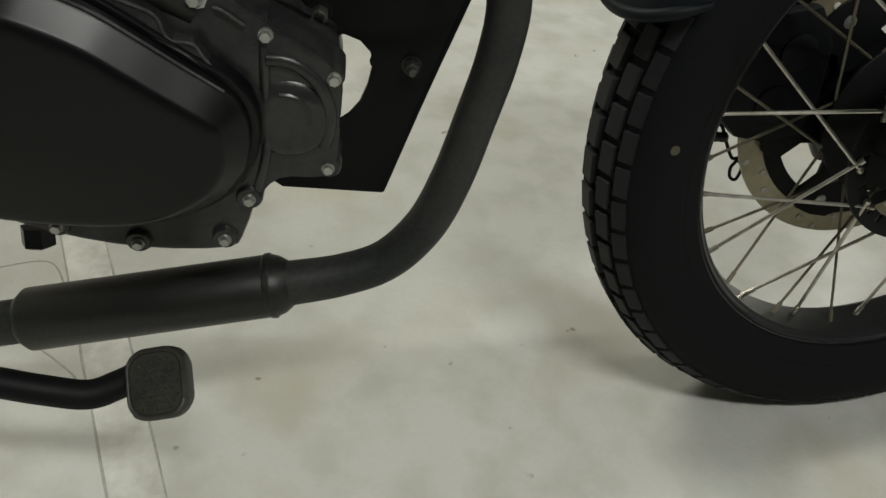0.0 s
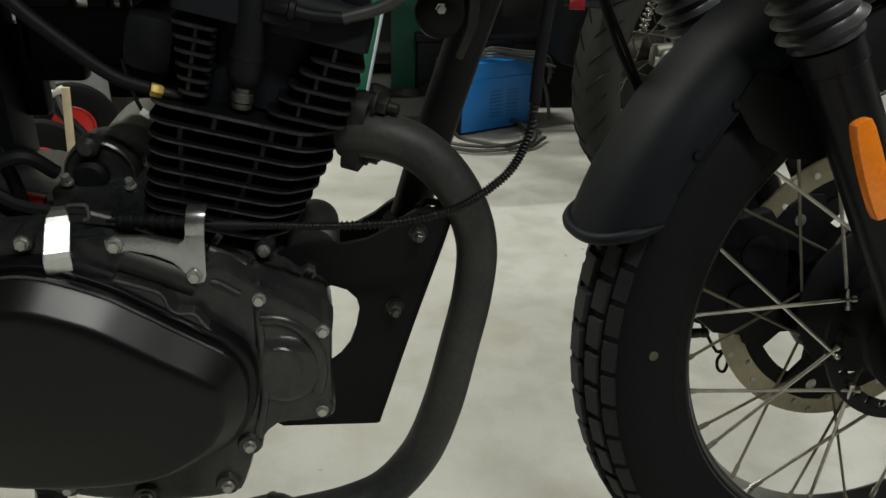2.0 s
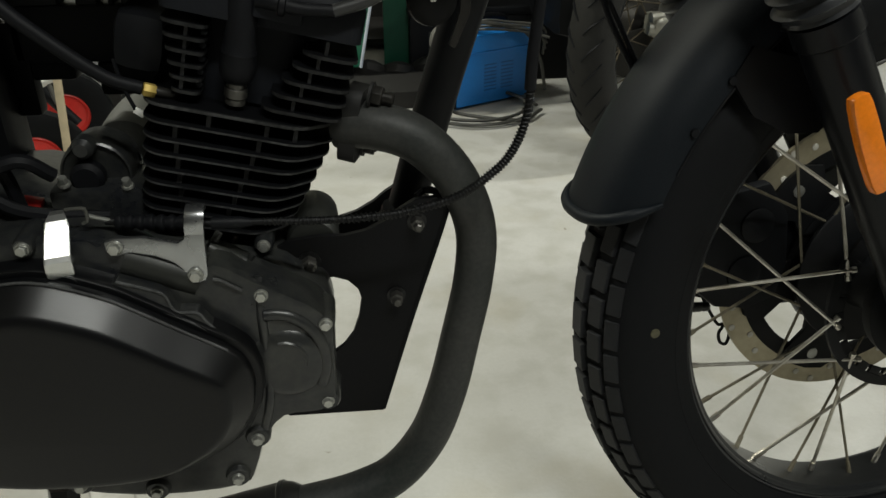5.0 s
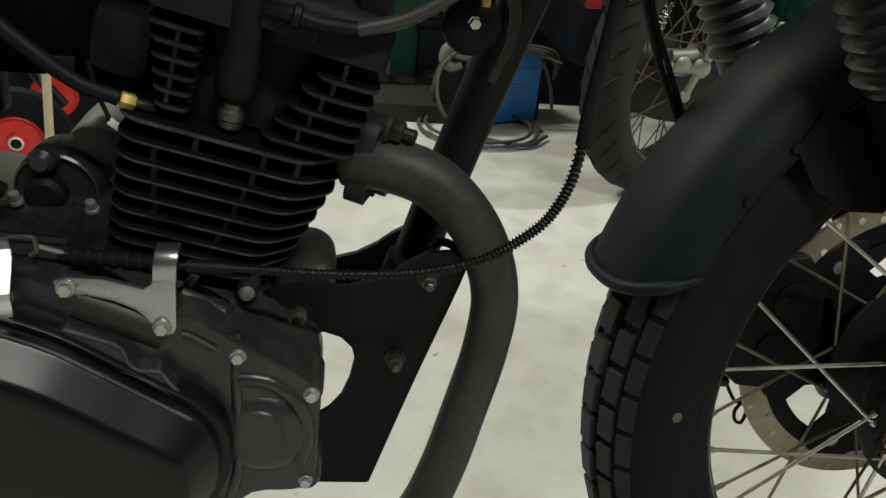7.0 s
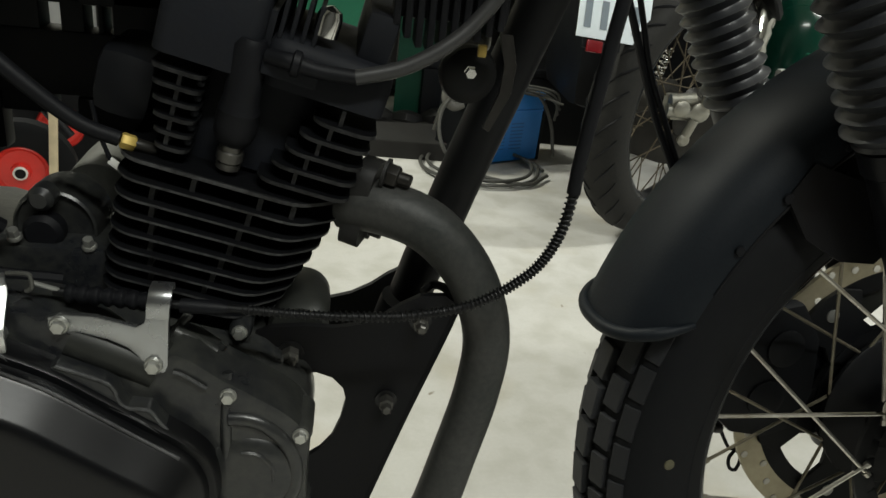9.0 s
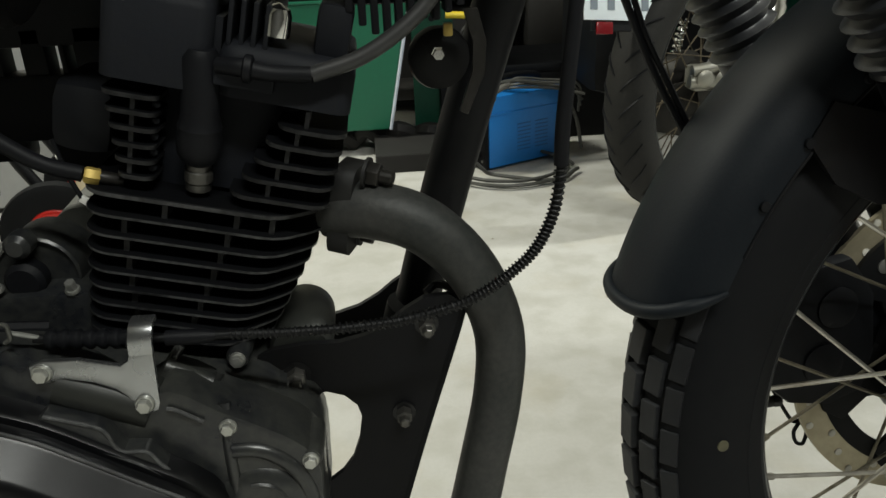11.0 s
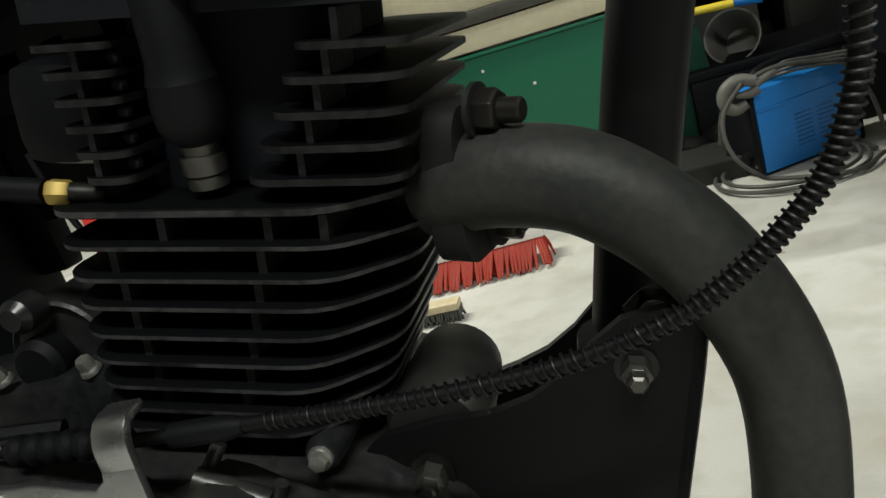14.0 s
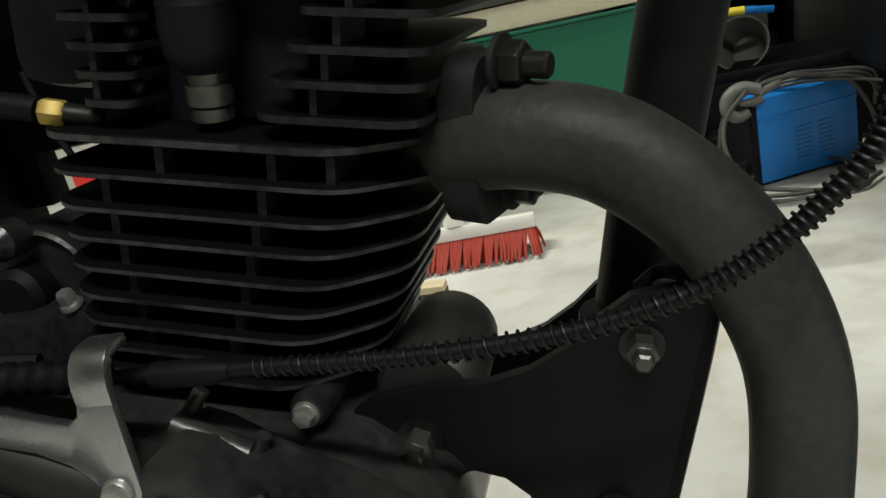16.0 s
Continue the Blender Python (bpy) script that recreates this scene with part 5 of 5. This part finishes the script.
def clutter_by_the_welder():
    b = thing("tool_chest", "low dark steel chest against the wall behind the welder", "tool chest", (0.1, 1.98, 0))
    part("body", block(-0.36, 0.42, -0.16, 0.16, 0, 0.20, 0.008), BLACKP, b)
    part("lid", block(-0.365, 0.425, -0.165, 0.165, 0.20, 0.225, 0.006), BLACKP, b)
    p = thing("grey_pot", "open grey plastic pot lying on the dark chest", "pot", (-0.133, 1.88, 0.280))
    part("shell", lathe([(0.048, -0.10), (0.066, 0.0), (0.071, 0.005), (0.066, 0.003), (0.058, -0.02), (0.040, -0.095)], 28, None, pose(0, 0, 0, 68, 0, -20)), GREYDARK, p)
    t = thing("yellow_tool", "yellow and blue hand tool lying on top", "hand tool", (-0.150, 1.81, 0.370))
    part("grip", rod((-0.090, 0, 0.004), (0.023, 0, -0.004), 0.010, 10), YELLOW, t, "yellow plastic grip")
    part("shaft", rod((0.023, 0, -0.004), (0.090, 0.02, -0.016), 0.009, 10), BLUE, t, "blue shaft")
    s = thing("dark_shelf", "dark steel shelf with black boxes against the wall", "shelf", (0.3, 2.45, 0))
    part("back", block(-0.75, 1.6, 0.18, 0.2, 0, 1.6), DARKWALL, s, smooth=False)
    for z in (0.02, 0.42, 0.82, 1.2):
        part("board", block(-0.75, 1.6, -0.2, 0.18, z, z + 0.02), DARKWALL, s, smooth=False)
    for x in (-0.75, 0.42, 1.58):
        part("upright", block(x, x + 0.03, -0.2, -0.17, 0, 1.6), DARKWALL, s, smooth=False)
    for x, w, h, z in ((-0.6, 0.3, 0.28, 0.04), (-0.22, 0.28, 0.33, 0.04), (0.15, 0.22, 0.25, 0.04), (0.5, 0.35, 0.3, 0.04), (0.95, 0.3, 0.26, 0.04), (-0.5, 0.4, 0.3, 0.44), (0.0, 0.36, 0.28, 0.44), (0.55, 0.4, 0.3, 0.44)):
        box = thing("storage_box", "dark storage box on a dark shelf", "box", (0.3 + x, 2.35, z), "boxes on the shelf")
        part("body", block(0, w, -0.1, 0.14, 0, h, 0.008), DARKWALL, box)


clutter_by_the_welder()


def green_machine():
    g = thing("green_cabinet", "green enamelled steel cabinet with a cream top band on short legs", "cabinet", (-0.66, 1.75, 0))
    side = [(-0.34, 0.075), (0.245, 0.075), (0.315, 0.425), (-0.34, 0.425)]
    part("panel", slab(side, 0.0, 0.40, 0.004), GREEN, g, "green enamelled steel panel", smooth=False)
    part("edge_trim", tube([(0.249, -0.001, 0.075), (0.319, -0.001, 0.425)], 0.0045, 8, 1), WHITEEDGE, g, "pale worn panel edge")
    part("top_trim", block(-0.34, 0.315, -0.006, 0.004, 0.425, 0.433, 0.002), GREEN, g)
    part("upper_band", block(-0.34, 0.30, 0.0, 0.40, 0.440, 0.500, 0.004), CREAM, g, "stained cream band")
    part("ledge", block(-0.34, 0.29, -0.01, 0.40, 0.503, 0.535, 0.004), ALLOYDULL, g, "grey metal ledge")
    part("upper_body", block(-0.34, 0.28, 0.02, 0.40, 0.535, 0.80, 0.01), CREAM, g)
    for k, (x, z) in enumerate(((-0.09, 0.385), (0.03, 0.32), (-0.14, 0.30))):
        part("chip", lathe([(0.0045, 0), (0.003, 0.0008)], 7, None, Matrix.Translation((x, -0.0002, z)) @ pose(0, 0, 0, 90, 0, 0)), WHITEP, g, "chip in the paint")
    for x in (-0.33, 0.2):
        for y in (0.03, 0.36):
            part("leg", block(x, x + 0.04, y, y + 0.04, 0, 0.08), BLACKP, g)
    # added dark block in place of the shaded floor beneath the cabinet
    part("plinth", block(0.20, 0.47, -0.17, 0.12, 0.0, 0.05, 0.004), DARKWALL, g, "dark block standing in for the shade under the cabinet", smooth=False)
    p = thing("green_sheet", "second green painted sheet leaning by the cabinet", "sheet metal", (-0.275, 1.86, 0))
    part("sheet", slab([(-0.06, 0.005), (0.095, 0.005), (0.045, 0.50), (-0.06, 0.50)], 0, 0.006, 0.001), DEEPGREEN, p, smooth=False)
    part("hole", lathe([(0.009, 0), (0.009, 0.001)], 14, None, Matrix.Translation((0.0, -0.0005, 0.36)) @ pose(0, 0, 0, 90, 0, 0)), BLACKP, p)
    u = thing("dark_bundle", "dark rags and offcuts on the floor under the cabinet edge", "rags", (-0.5, 1.78, 0))
    for k in range(6):
        r = random.Random(k)
        part("rag", tube([(-0.2 + 0.09 * k, 0.05, 0.03), (-0.16 + 0.09 * k, 0.02 * r.random(), 0.05 + 0.02 * r.random()), (-0.11 + 0.09 * k, 0.04, 0.028)], 0.028, 8, 4), DARKWALL, u)


green_machine()


def broom():
    b = thing("broom_head", "broom head with a pale block and red-orange bristles on the floor", "broom", (-0.755, 1.33, 0))
    m = pose(0, 0, 0.050, -12, 0, 6)
    part("block", block(-0.24, 0.105, -0.02, 0.045, 0.0, 0.030, 0.006, m=m), WHITEP, b, "pale wooden broom block")
    part("socket", lathe([(0.024, 0), (0.024, 0.012), (0.018, 0.05), (0.013, 0.05)], 20, None, m @ Matrix.Translation((-0.07, 0.0, 0.03))), WHITEP, b, "white plastic handle socket")
    bm = bmesh.new()
    r = random.Random(5)
    for k in range(58):
        for j in range(3):
            x, y = -0.230 + 0.00572 * k, -0.012 + 0.022 * j
            a = m @ Vector((x, y, 0.002))
            d = Vector((0.012 * (r.random() - 0.5) + (0.02 if k > 54 else 0), -0.045 - 0.015 * (1 - j / 2) - 0.006 * r.random(), 0))
            e = Vector((a.x + d.x, a.y + d.y, 0.004 + 0.008 * r.random()))
            mid = (a + e) / 2 + Vector((0, 0.008, 0.004))
            tube([a, mid, e], [0.0036, 0.0042, 0.0024], 5, 2, bm)
    tagged(part("bristles", bm, RED, b, "red-orange plastic bristles"), kind="stuff")
    s = thing("hand_brush", "small wooden scrubbing brush with dark bristles on the floor", "brush", (-0.862, 1.105, 0))
    part("back", block(-0.10, 0.052, -0.02, 0.02, 0.024, 0.040, 0.006), WOOD, s)
    bm = bmesh.new()
    for k in range(26):
        for j in range(4):
            x, y = -0.095 + 0.0058 * k, -0.015 + 0.010 * j
            tube([(x, y, 0.026), (x + 0.004 * (r.random() - 0.5), y - 0.002 + 0.004 * (r.random() - 0.5), 0.013), (x + 0.012 * (r.random() - 0.5), y + 0.010 * (r.random() - 0.5), 0.0)], 0.0028, 4, 1, bm)
    tagged(part("bristles", bm, HOSE, s, "dark brown bristles"), kind="stuff")


broom()


def second_bike():
    b = thing("parked_motorcycle", "second motorcycle seen from behind, with a road tyre and wire wheel", "motorcycle", (0.242, 1.22, 0))
    m = pose(0.000, -0.02, 0.291, 0, 0, 36) @ Matrix.Scale(0.922, 4)
    half = [(0.036, 0.004), (0.046, 0.022), (0.051, 0.044), (0.049, 0.062), (0.039, 0.079), (0.021, 0.090)]
    sec = half + [(0, 0.093)] + [(-y, h) for y, h in half[::-1]] + [(-0.02, 0.002), (0.02, 0.002)]
    tyre = part("tyre", hoop(sec, 0.222, 96), TYREGREY, b, "dusty grey-black road tyre", m=m)
    for s in (-1, 1):
        bm = bmesh.new()
        pts = [(s * 0.009, 0.0930), (s * 0.023, 0.0895), (s * 0.038, 0.0800), (s * 0.0475, 0.066)]
        path = [Vector(((0.222 + h) * math.sin(0.055 * i), y, (0.222 + h) * math.cos(0.055 * i))) for i, (y, h) in enumerate(pts)]
        tube(path, [0.0016, 0.0030, 0.0030, 0.0018], 5, 3, bm)
        first = None
        for k in range(34):
            g = pose(0, 0, 0, 0, 360 * k / 34 + (5 if s > 0 else 0), 0)
            first = again(first, g, tyre) if first else part("tread_groove", bm, SOFT, tyre, m=g)
    sec = [(0.040, 0.016), (0.043, 0.011), (0.040, 0.004), (0.026, -0.004), (0.012, -0.009)]
    rim = part("rim", hoop(sec + [(-y, h) for y, h in sec[::-1]] + [(-0.03, 0.006), (0.03, 0.006)], 0.222, 96), RIM, b, "black rim", m=m)
    part("hub", lathe([(0.03, -0.08), (0.06, -0.07), (0.065, -0.03), (0.04, -0.02), (0.04, 0.03), (0.06, 0.035), (0.03, 0.06)], 28, None, pose(0, 0, 0, 90, 0, 0)), NUT, b, "dark alloy hub", m=m)
    for side in (-1, 1):
        for k in range(18):
            a = radians(20 * k + 5 * side)
            sw = radians(55 if k % 2 else -55)
            p = Vector((0.213 * math.cos(a), -side * 0.005, 0.213 * math.sin(a)))
            q = Vector((0.058 * math.cos(a + sw), side * 0.033, 0.058 * math.sin(a + sw)))
            part("spoke", rod(q, p, 0.0017, 6), RUSTSPOKE, rim, m=Matrix())
    cal = block(-0.050, 0.040, -0.035, 0.035, -0.030, 0.030, 0.012)
    join(cal, rod((-0.055, -0.03, 0.022), (0.010, -0.03, 0.030), 0.016, 14))
    join(cal, rod((-0.060, -0.03, -0.004), (0.005, -0.035, -0.006), 0.017, 14))
    join(cal, rod((0.012, -0.05, -0.02), (-0.006, -0.045, -0.085), 0.012, 12))
    join(cal, rod((0.030, -0.05, 0.02), (0.042, -0.045, 0.062), 0.014, 12))
    for x, z, r in ((0.022, 0.0, 0.024), (-0.028, 0.006, 0.020), (0.044, 0.052, 0.015), (-0.004, -0.075, 0.015)):
        lathe([(r, 0), (r * 1.08, 0.010), (r * 0.65, 0.016)], 18, cal, Matrix.Translation((x, -0.042, z)) @ pose(0, 0, 0, 90, 0, 0))
    part("brake_caliper", cal, CALIPER, b, "bright alloy brake caliper", m=Matrix.Translation((-0.016, -0.10, 0.314)) @ Matrix.Scale(0.8, 4))
    part("shock_spring", coil([(-0.062, -0.03, 0.350), (-0.048, -0.03, 0.420)], 0.0090, 6, 0.0028, 6, 12), CHROME, b, "chrome spring")
    part("brake_line", tube([(0.02, -0.12, 0.35), (0.04, -0.11, 0.39), (0.02, -0.09, 0.43), (-0.01, -0.05, 0.47)], 0.004, 8), SOFT, b)
    part("chain_guard", slab([(-0.13, 0.20), (0.02, 0.17), (0.14, 0.22), (0.12, 0.31), (-0.02, 0.30), (-0.12, 0.27)], -0.055, -0.045, 0.004, 3), NUT, b, "dark dusty plate beside the hub")
    part("swing_arm", tube([(0.09, 0.06, 0.32), (0.25, 0.30, 0.33), (0.45, 0.62, 0.38)], 0.028, 14), BLACKP, b)
    part("shock", lathe([(0.03, 0), (0.034, 0.02), (0.03, 0.03), (0.034, 0.06), (0.03, 0.07), (0.034, 0.10), (0.03, 0.11), (0.034, 0.14), (0.03, 0.16), (0.02, 0.3)], 20, None, towards((0.19, 0.08, 0.36), (0.23, 0.14, 0.62))), CHROME, b)
    guard = hoop([(-0.075, -0.03), (-0.07, -0.008), (0, 0), (0.07, -0.008), (0.075, -0.03), (0.07, -0.033), (0, -0.004), (-0.07, -0.033)], 0.365, 40, None, 40, 98)
    part("rear_mudguard", guard, BLACKP, b, m=m)
    part("tail_body", block(-0.12, 0.12, -0.1, 0.6, 0.0, 0.12, 0.03, m=Matrix.Translation((0.12, 0.22, 0.66)) @ pose(0, 0, 0, 0, 0, -28)), BLACKP, b)
    pm = Matrix.Translation((-0.235, -0.16, 0.524)) @ pose(0, 0, 0, -18, 5, 8)
    sheet = part("number_plate", block(-0.066, 0.084, -0.0015, 0.0015, -0.082, 0.075, 0.0006, m=pm), SIGN, b, "pale blue registration sheet")
    for k in range(4):
        part("dark_bar", block(-0.054 + 0.034 * k, -0.040 + 0.034 * k, -0.0028, -0.0016, -0.064, -0.012, m=pm), INK, sheet, smooth=False)
    part("plate_holder", block(-0.05, 0.03, 0.003, 0.010, -0.10, 0.06, m=pm), BLACKP, b)
    part("red_reflector", block(-0.016, 0.016, -0.004, 0.004, -0.011, 0.011, 0.002, m=pm @ Matrix.Translation((-0.027, -0.002, -0.097))), REDLENS, b, "small red reflector")
    part("engine_block", block(-0.16, 0.17, 0.24, 0.60, 0.20, 0.62, 0.05), BLACKP, b, "dark engine and side covers")
    part("exhaust", tube([(-0.122, -0.03, 0.484), (-0.097, -0.02, 0.509), (-0.04, 0.05, 0.555), (0.08, 0.2, 0.58)], [0.016, 0.020, 0.024, 0.024], 18, 5), CHROME, b, "chrome silencer")
    part("chrome_rail", tube([(-0.130, -0.04, 0.462), (-0.092, -0.04, 0.466), (-0.042, -0.02, 0.505), (0.01, 0.0, 0.555)], 0.005, 10, 4), CHROME, b, "chrome rail")
    part("shock_body", lathe([(0.016, 0), (0.020, 0.006), (0.020, 0.05), (0.024, 0.056), (0.024, 0.068), (0.018, 0.074), (0.018, 0.16)], 20, None, Matrix.Translation((0.310, 0.28, 0.398)) @ pose(0, 0, 0, 4, 4, 0)), CHROME, b, "chrome shock absorber")


second_bike()


def far_corner():
    c = thing("green_gas_bottle", "glossy dark green steel gas bottle standing on the floor", "gas bottle", (0.76, 1.68, 0))
    part("body", lathe([(0.098, 0), (0.104, 0.012), (0.104, 0.40), (0.098, 0.445), (0.080, 0.485), (0.050, 0.510), (0.026, 0.520)], 40), DARKGREEN, c)
    part("valve", lathe([(0.020, 0.515), (0.022, 0.540), (0.014, 0.548), (0.014, 0.575)], 18), CHROME, c)
    w = thing("white_tray", "white plastic box on the floor", "box", (0.74, 1.48, 0))
    part("shell", block(-0.09, 0.06, -0.07, 0.07, 0, 0.342, 0.01), WHITEP, w)
    part("green_cap", lathe([(0.044, 0), (0.040, 0.025), (0.026, 0.040), (0.022, 0.052)], 20, None, Matrix.Translation((-0.035, 0, 0.342))), GREEN, w)
    s = thing("hand_truck", "hand truck with red-hubbed rubber wheels on the floor", "hand truck", (-1.0600, 1.172, 0))
    for p in ((-0.02, -0.12, 0.100), (-0.045, 0.17, 0.100)):
        q = Matrix.Translation(p) @ Vector((0.22, -0.97, 0.0)).to_track_quat("Z", "Y").to_matrix().to_4x4()
        wh = part("tyre", lathe([(0.050, -0.016), (0.080, -0.022), (0.098, -0.014), (0.100, 0.0), (0.098, 0.014), (0.080, 0.022), (0.050, 0.016)], 36, None, q, cap=False), RUBBER, s, "black rubber tyre")
        part("wheel_hub", lathe([(0.052, -0.012), (0.052, 0.012), (0.046, 0.015), (0.040, 0.010), (0.018, 0.012), (0.016, 0.022), (0.008, 0.022)], 28, None, q), REDP, wh, "red plastic hub")
        part("axle_cap", lathe([(0.0130, 0.021), (0.0130, 0.026), (0.0105, 0.028), (0.0090, 0.024)], 22, None, q), WHITEP, wh, "pale axle cap")
        part("axle_end", lathe([(0.0092, 0.022), (0.0092, 0.0265), (0.006, 0.0275)], 16, None, q), BLACKP, wh)
    part("axle", rod((-0.02, -0.12, 0.100), (-0.045, 0.17, 0.100), 0.009, 10), CHROME, s)
    for y in (-0.07, 0.09):
        part("rail", tube([(0.0, y, 0.10), (-0.08, y, 0.22), (-0.25, y, 0.6), (-0.4, y, 1.0)], 0.012, 10, 3), BLACKP, s)
    part("strut", rod((0.003, -0.052, 0.266), (0.016, -0.052, 0.190), 0.0045, 10), GREYDARK, s, "bright steel strut")
    part("catch", rod((-0.014, -0.052, 0.227), (0.023, -0.052, 0.244), 0.0075, 10), WHITEP, s, "white plastic catch")
    g = thing("grey_cabinet", "pale grey steel cabinet with a dark corner post", "cabinet", (-1.31, 1.46, 0))
    part("body", block(-0.29, 0.262, 0.0, 0.40, 0.012, 0.72, 0.006), PALEGREY, g, "pale grey steel panel", smooth=False)
    part("corner_post", block(0.262, 0.300, -0.004, 0.40, 0.0, 0.73, 0.004), DARKWALL, g, "dark corner post", smooth=False)
    part("skirting", block(-0.29, 0.262, 0.006, 0.40, 0.0, 0.012), DARKWALL, g, smooth=False)
    l = thing("wooden_lath", "pale wooden lath standing against the hand truck", "lath", (-1.007, 0.98, 0))
    part("lath", block(-0.0070, 0.0070, -0.006, 0.006, 0, 0.278, 0.0015, m=pose(0, 0, 0, -4, 4, 10)), WOOD, l)
    j = thing("red_canister", "red plastic canister standing on the floor", "canister", (-1.95, 1.72, 0))
    part("body", block(-0.04, 0.15, -0.07, 0.07, 0, 0.335, 0.02), REDP, j)
    part("cap", lathe([(0.022, 0), (0.022, 0.025), (0.016, 0.03)], 16, None, Matrix.Translation((0.10, 0, 0.335))), BLACKP, j)
    part("label", block(-0.01, 0.12, -0.0725, -0.0702, 0.06, 0.10, 0.0005), WHITEP, j, "pale strip")
    p = thing("leaning_board", "pale grey painted board leaning on the wall", "board", (-1.3, 2.2, 0))
    part("board", block(-0.7, 0.45, -0.01, 0.01, 0, 0.9, 0.003, m=pose(0, 0, 0, -6, 0, 0)), PALEGREY, p)


far_corner()
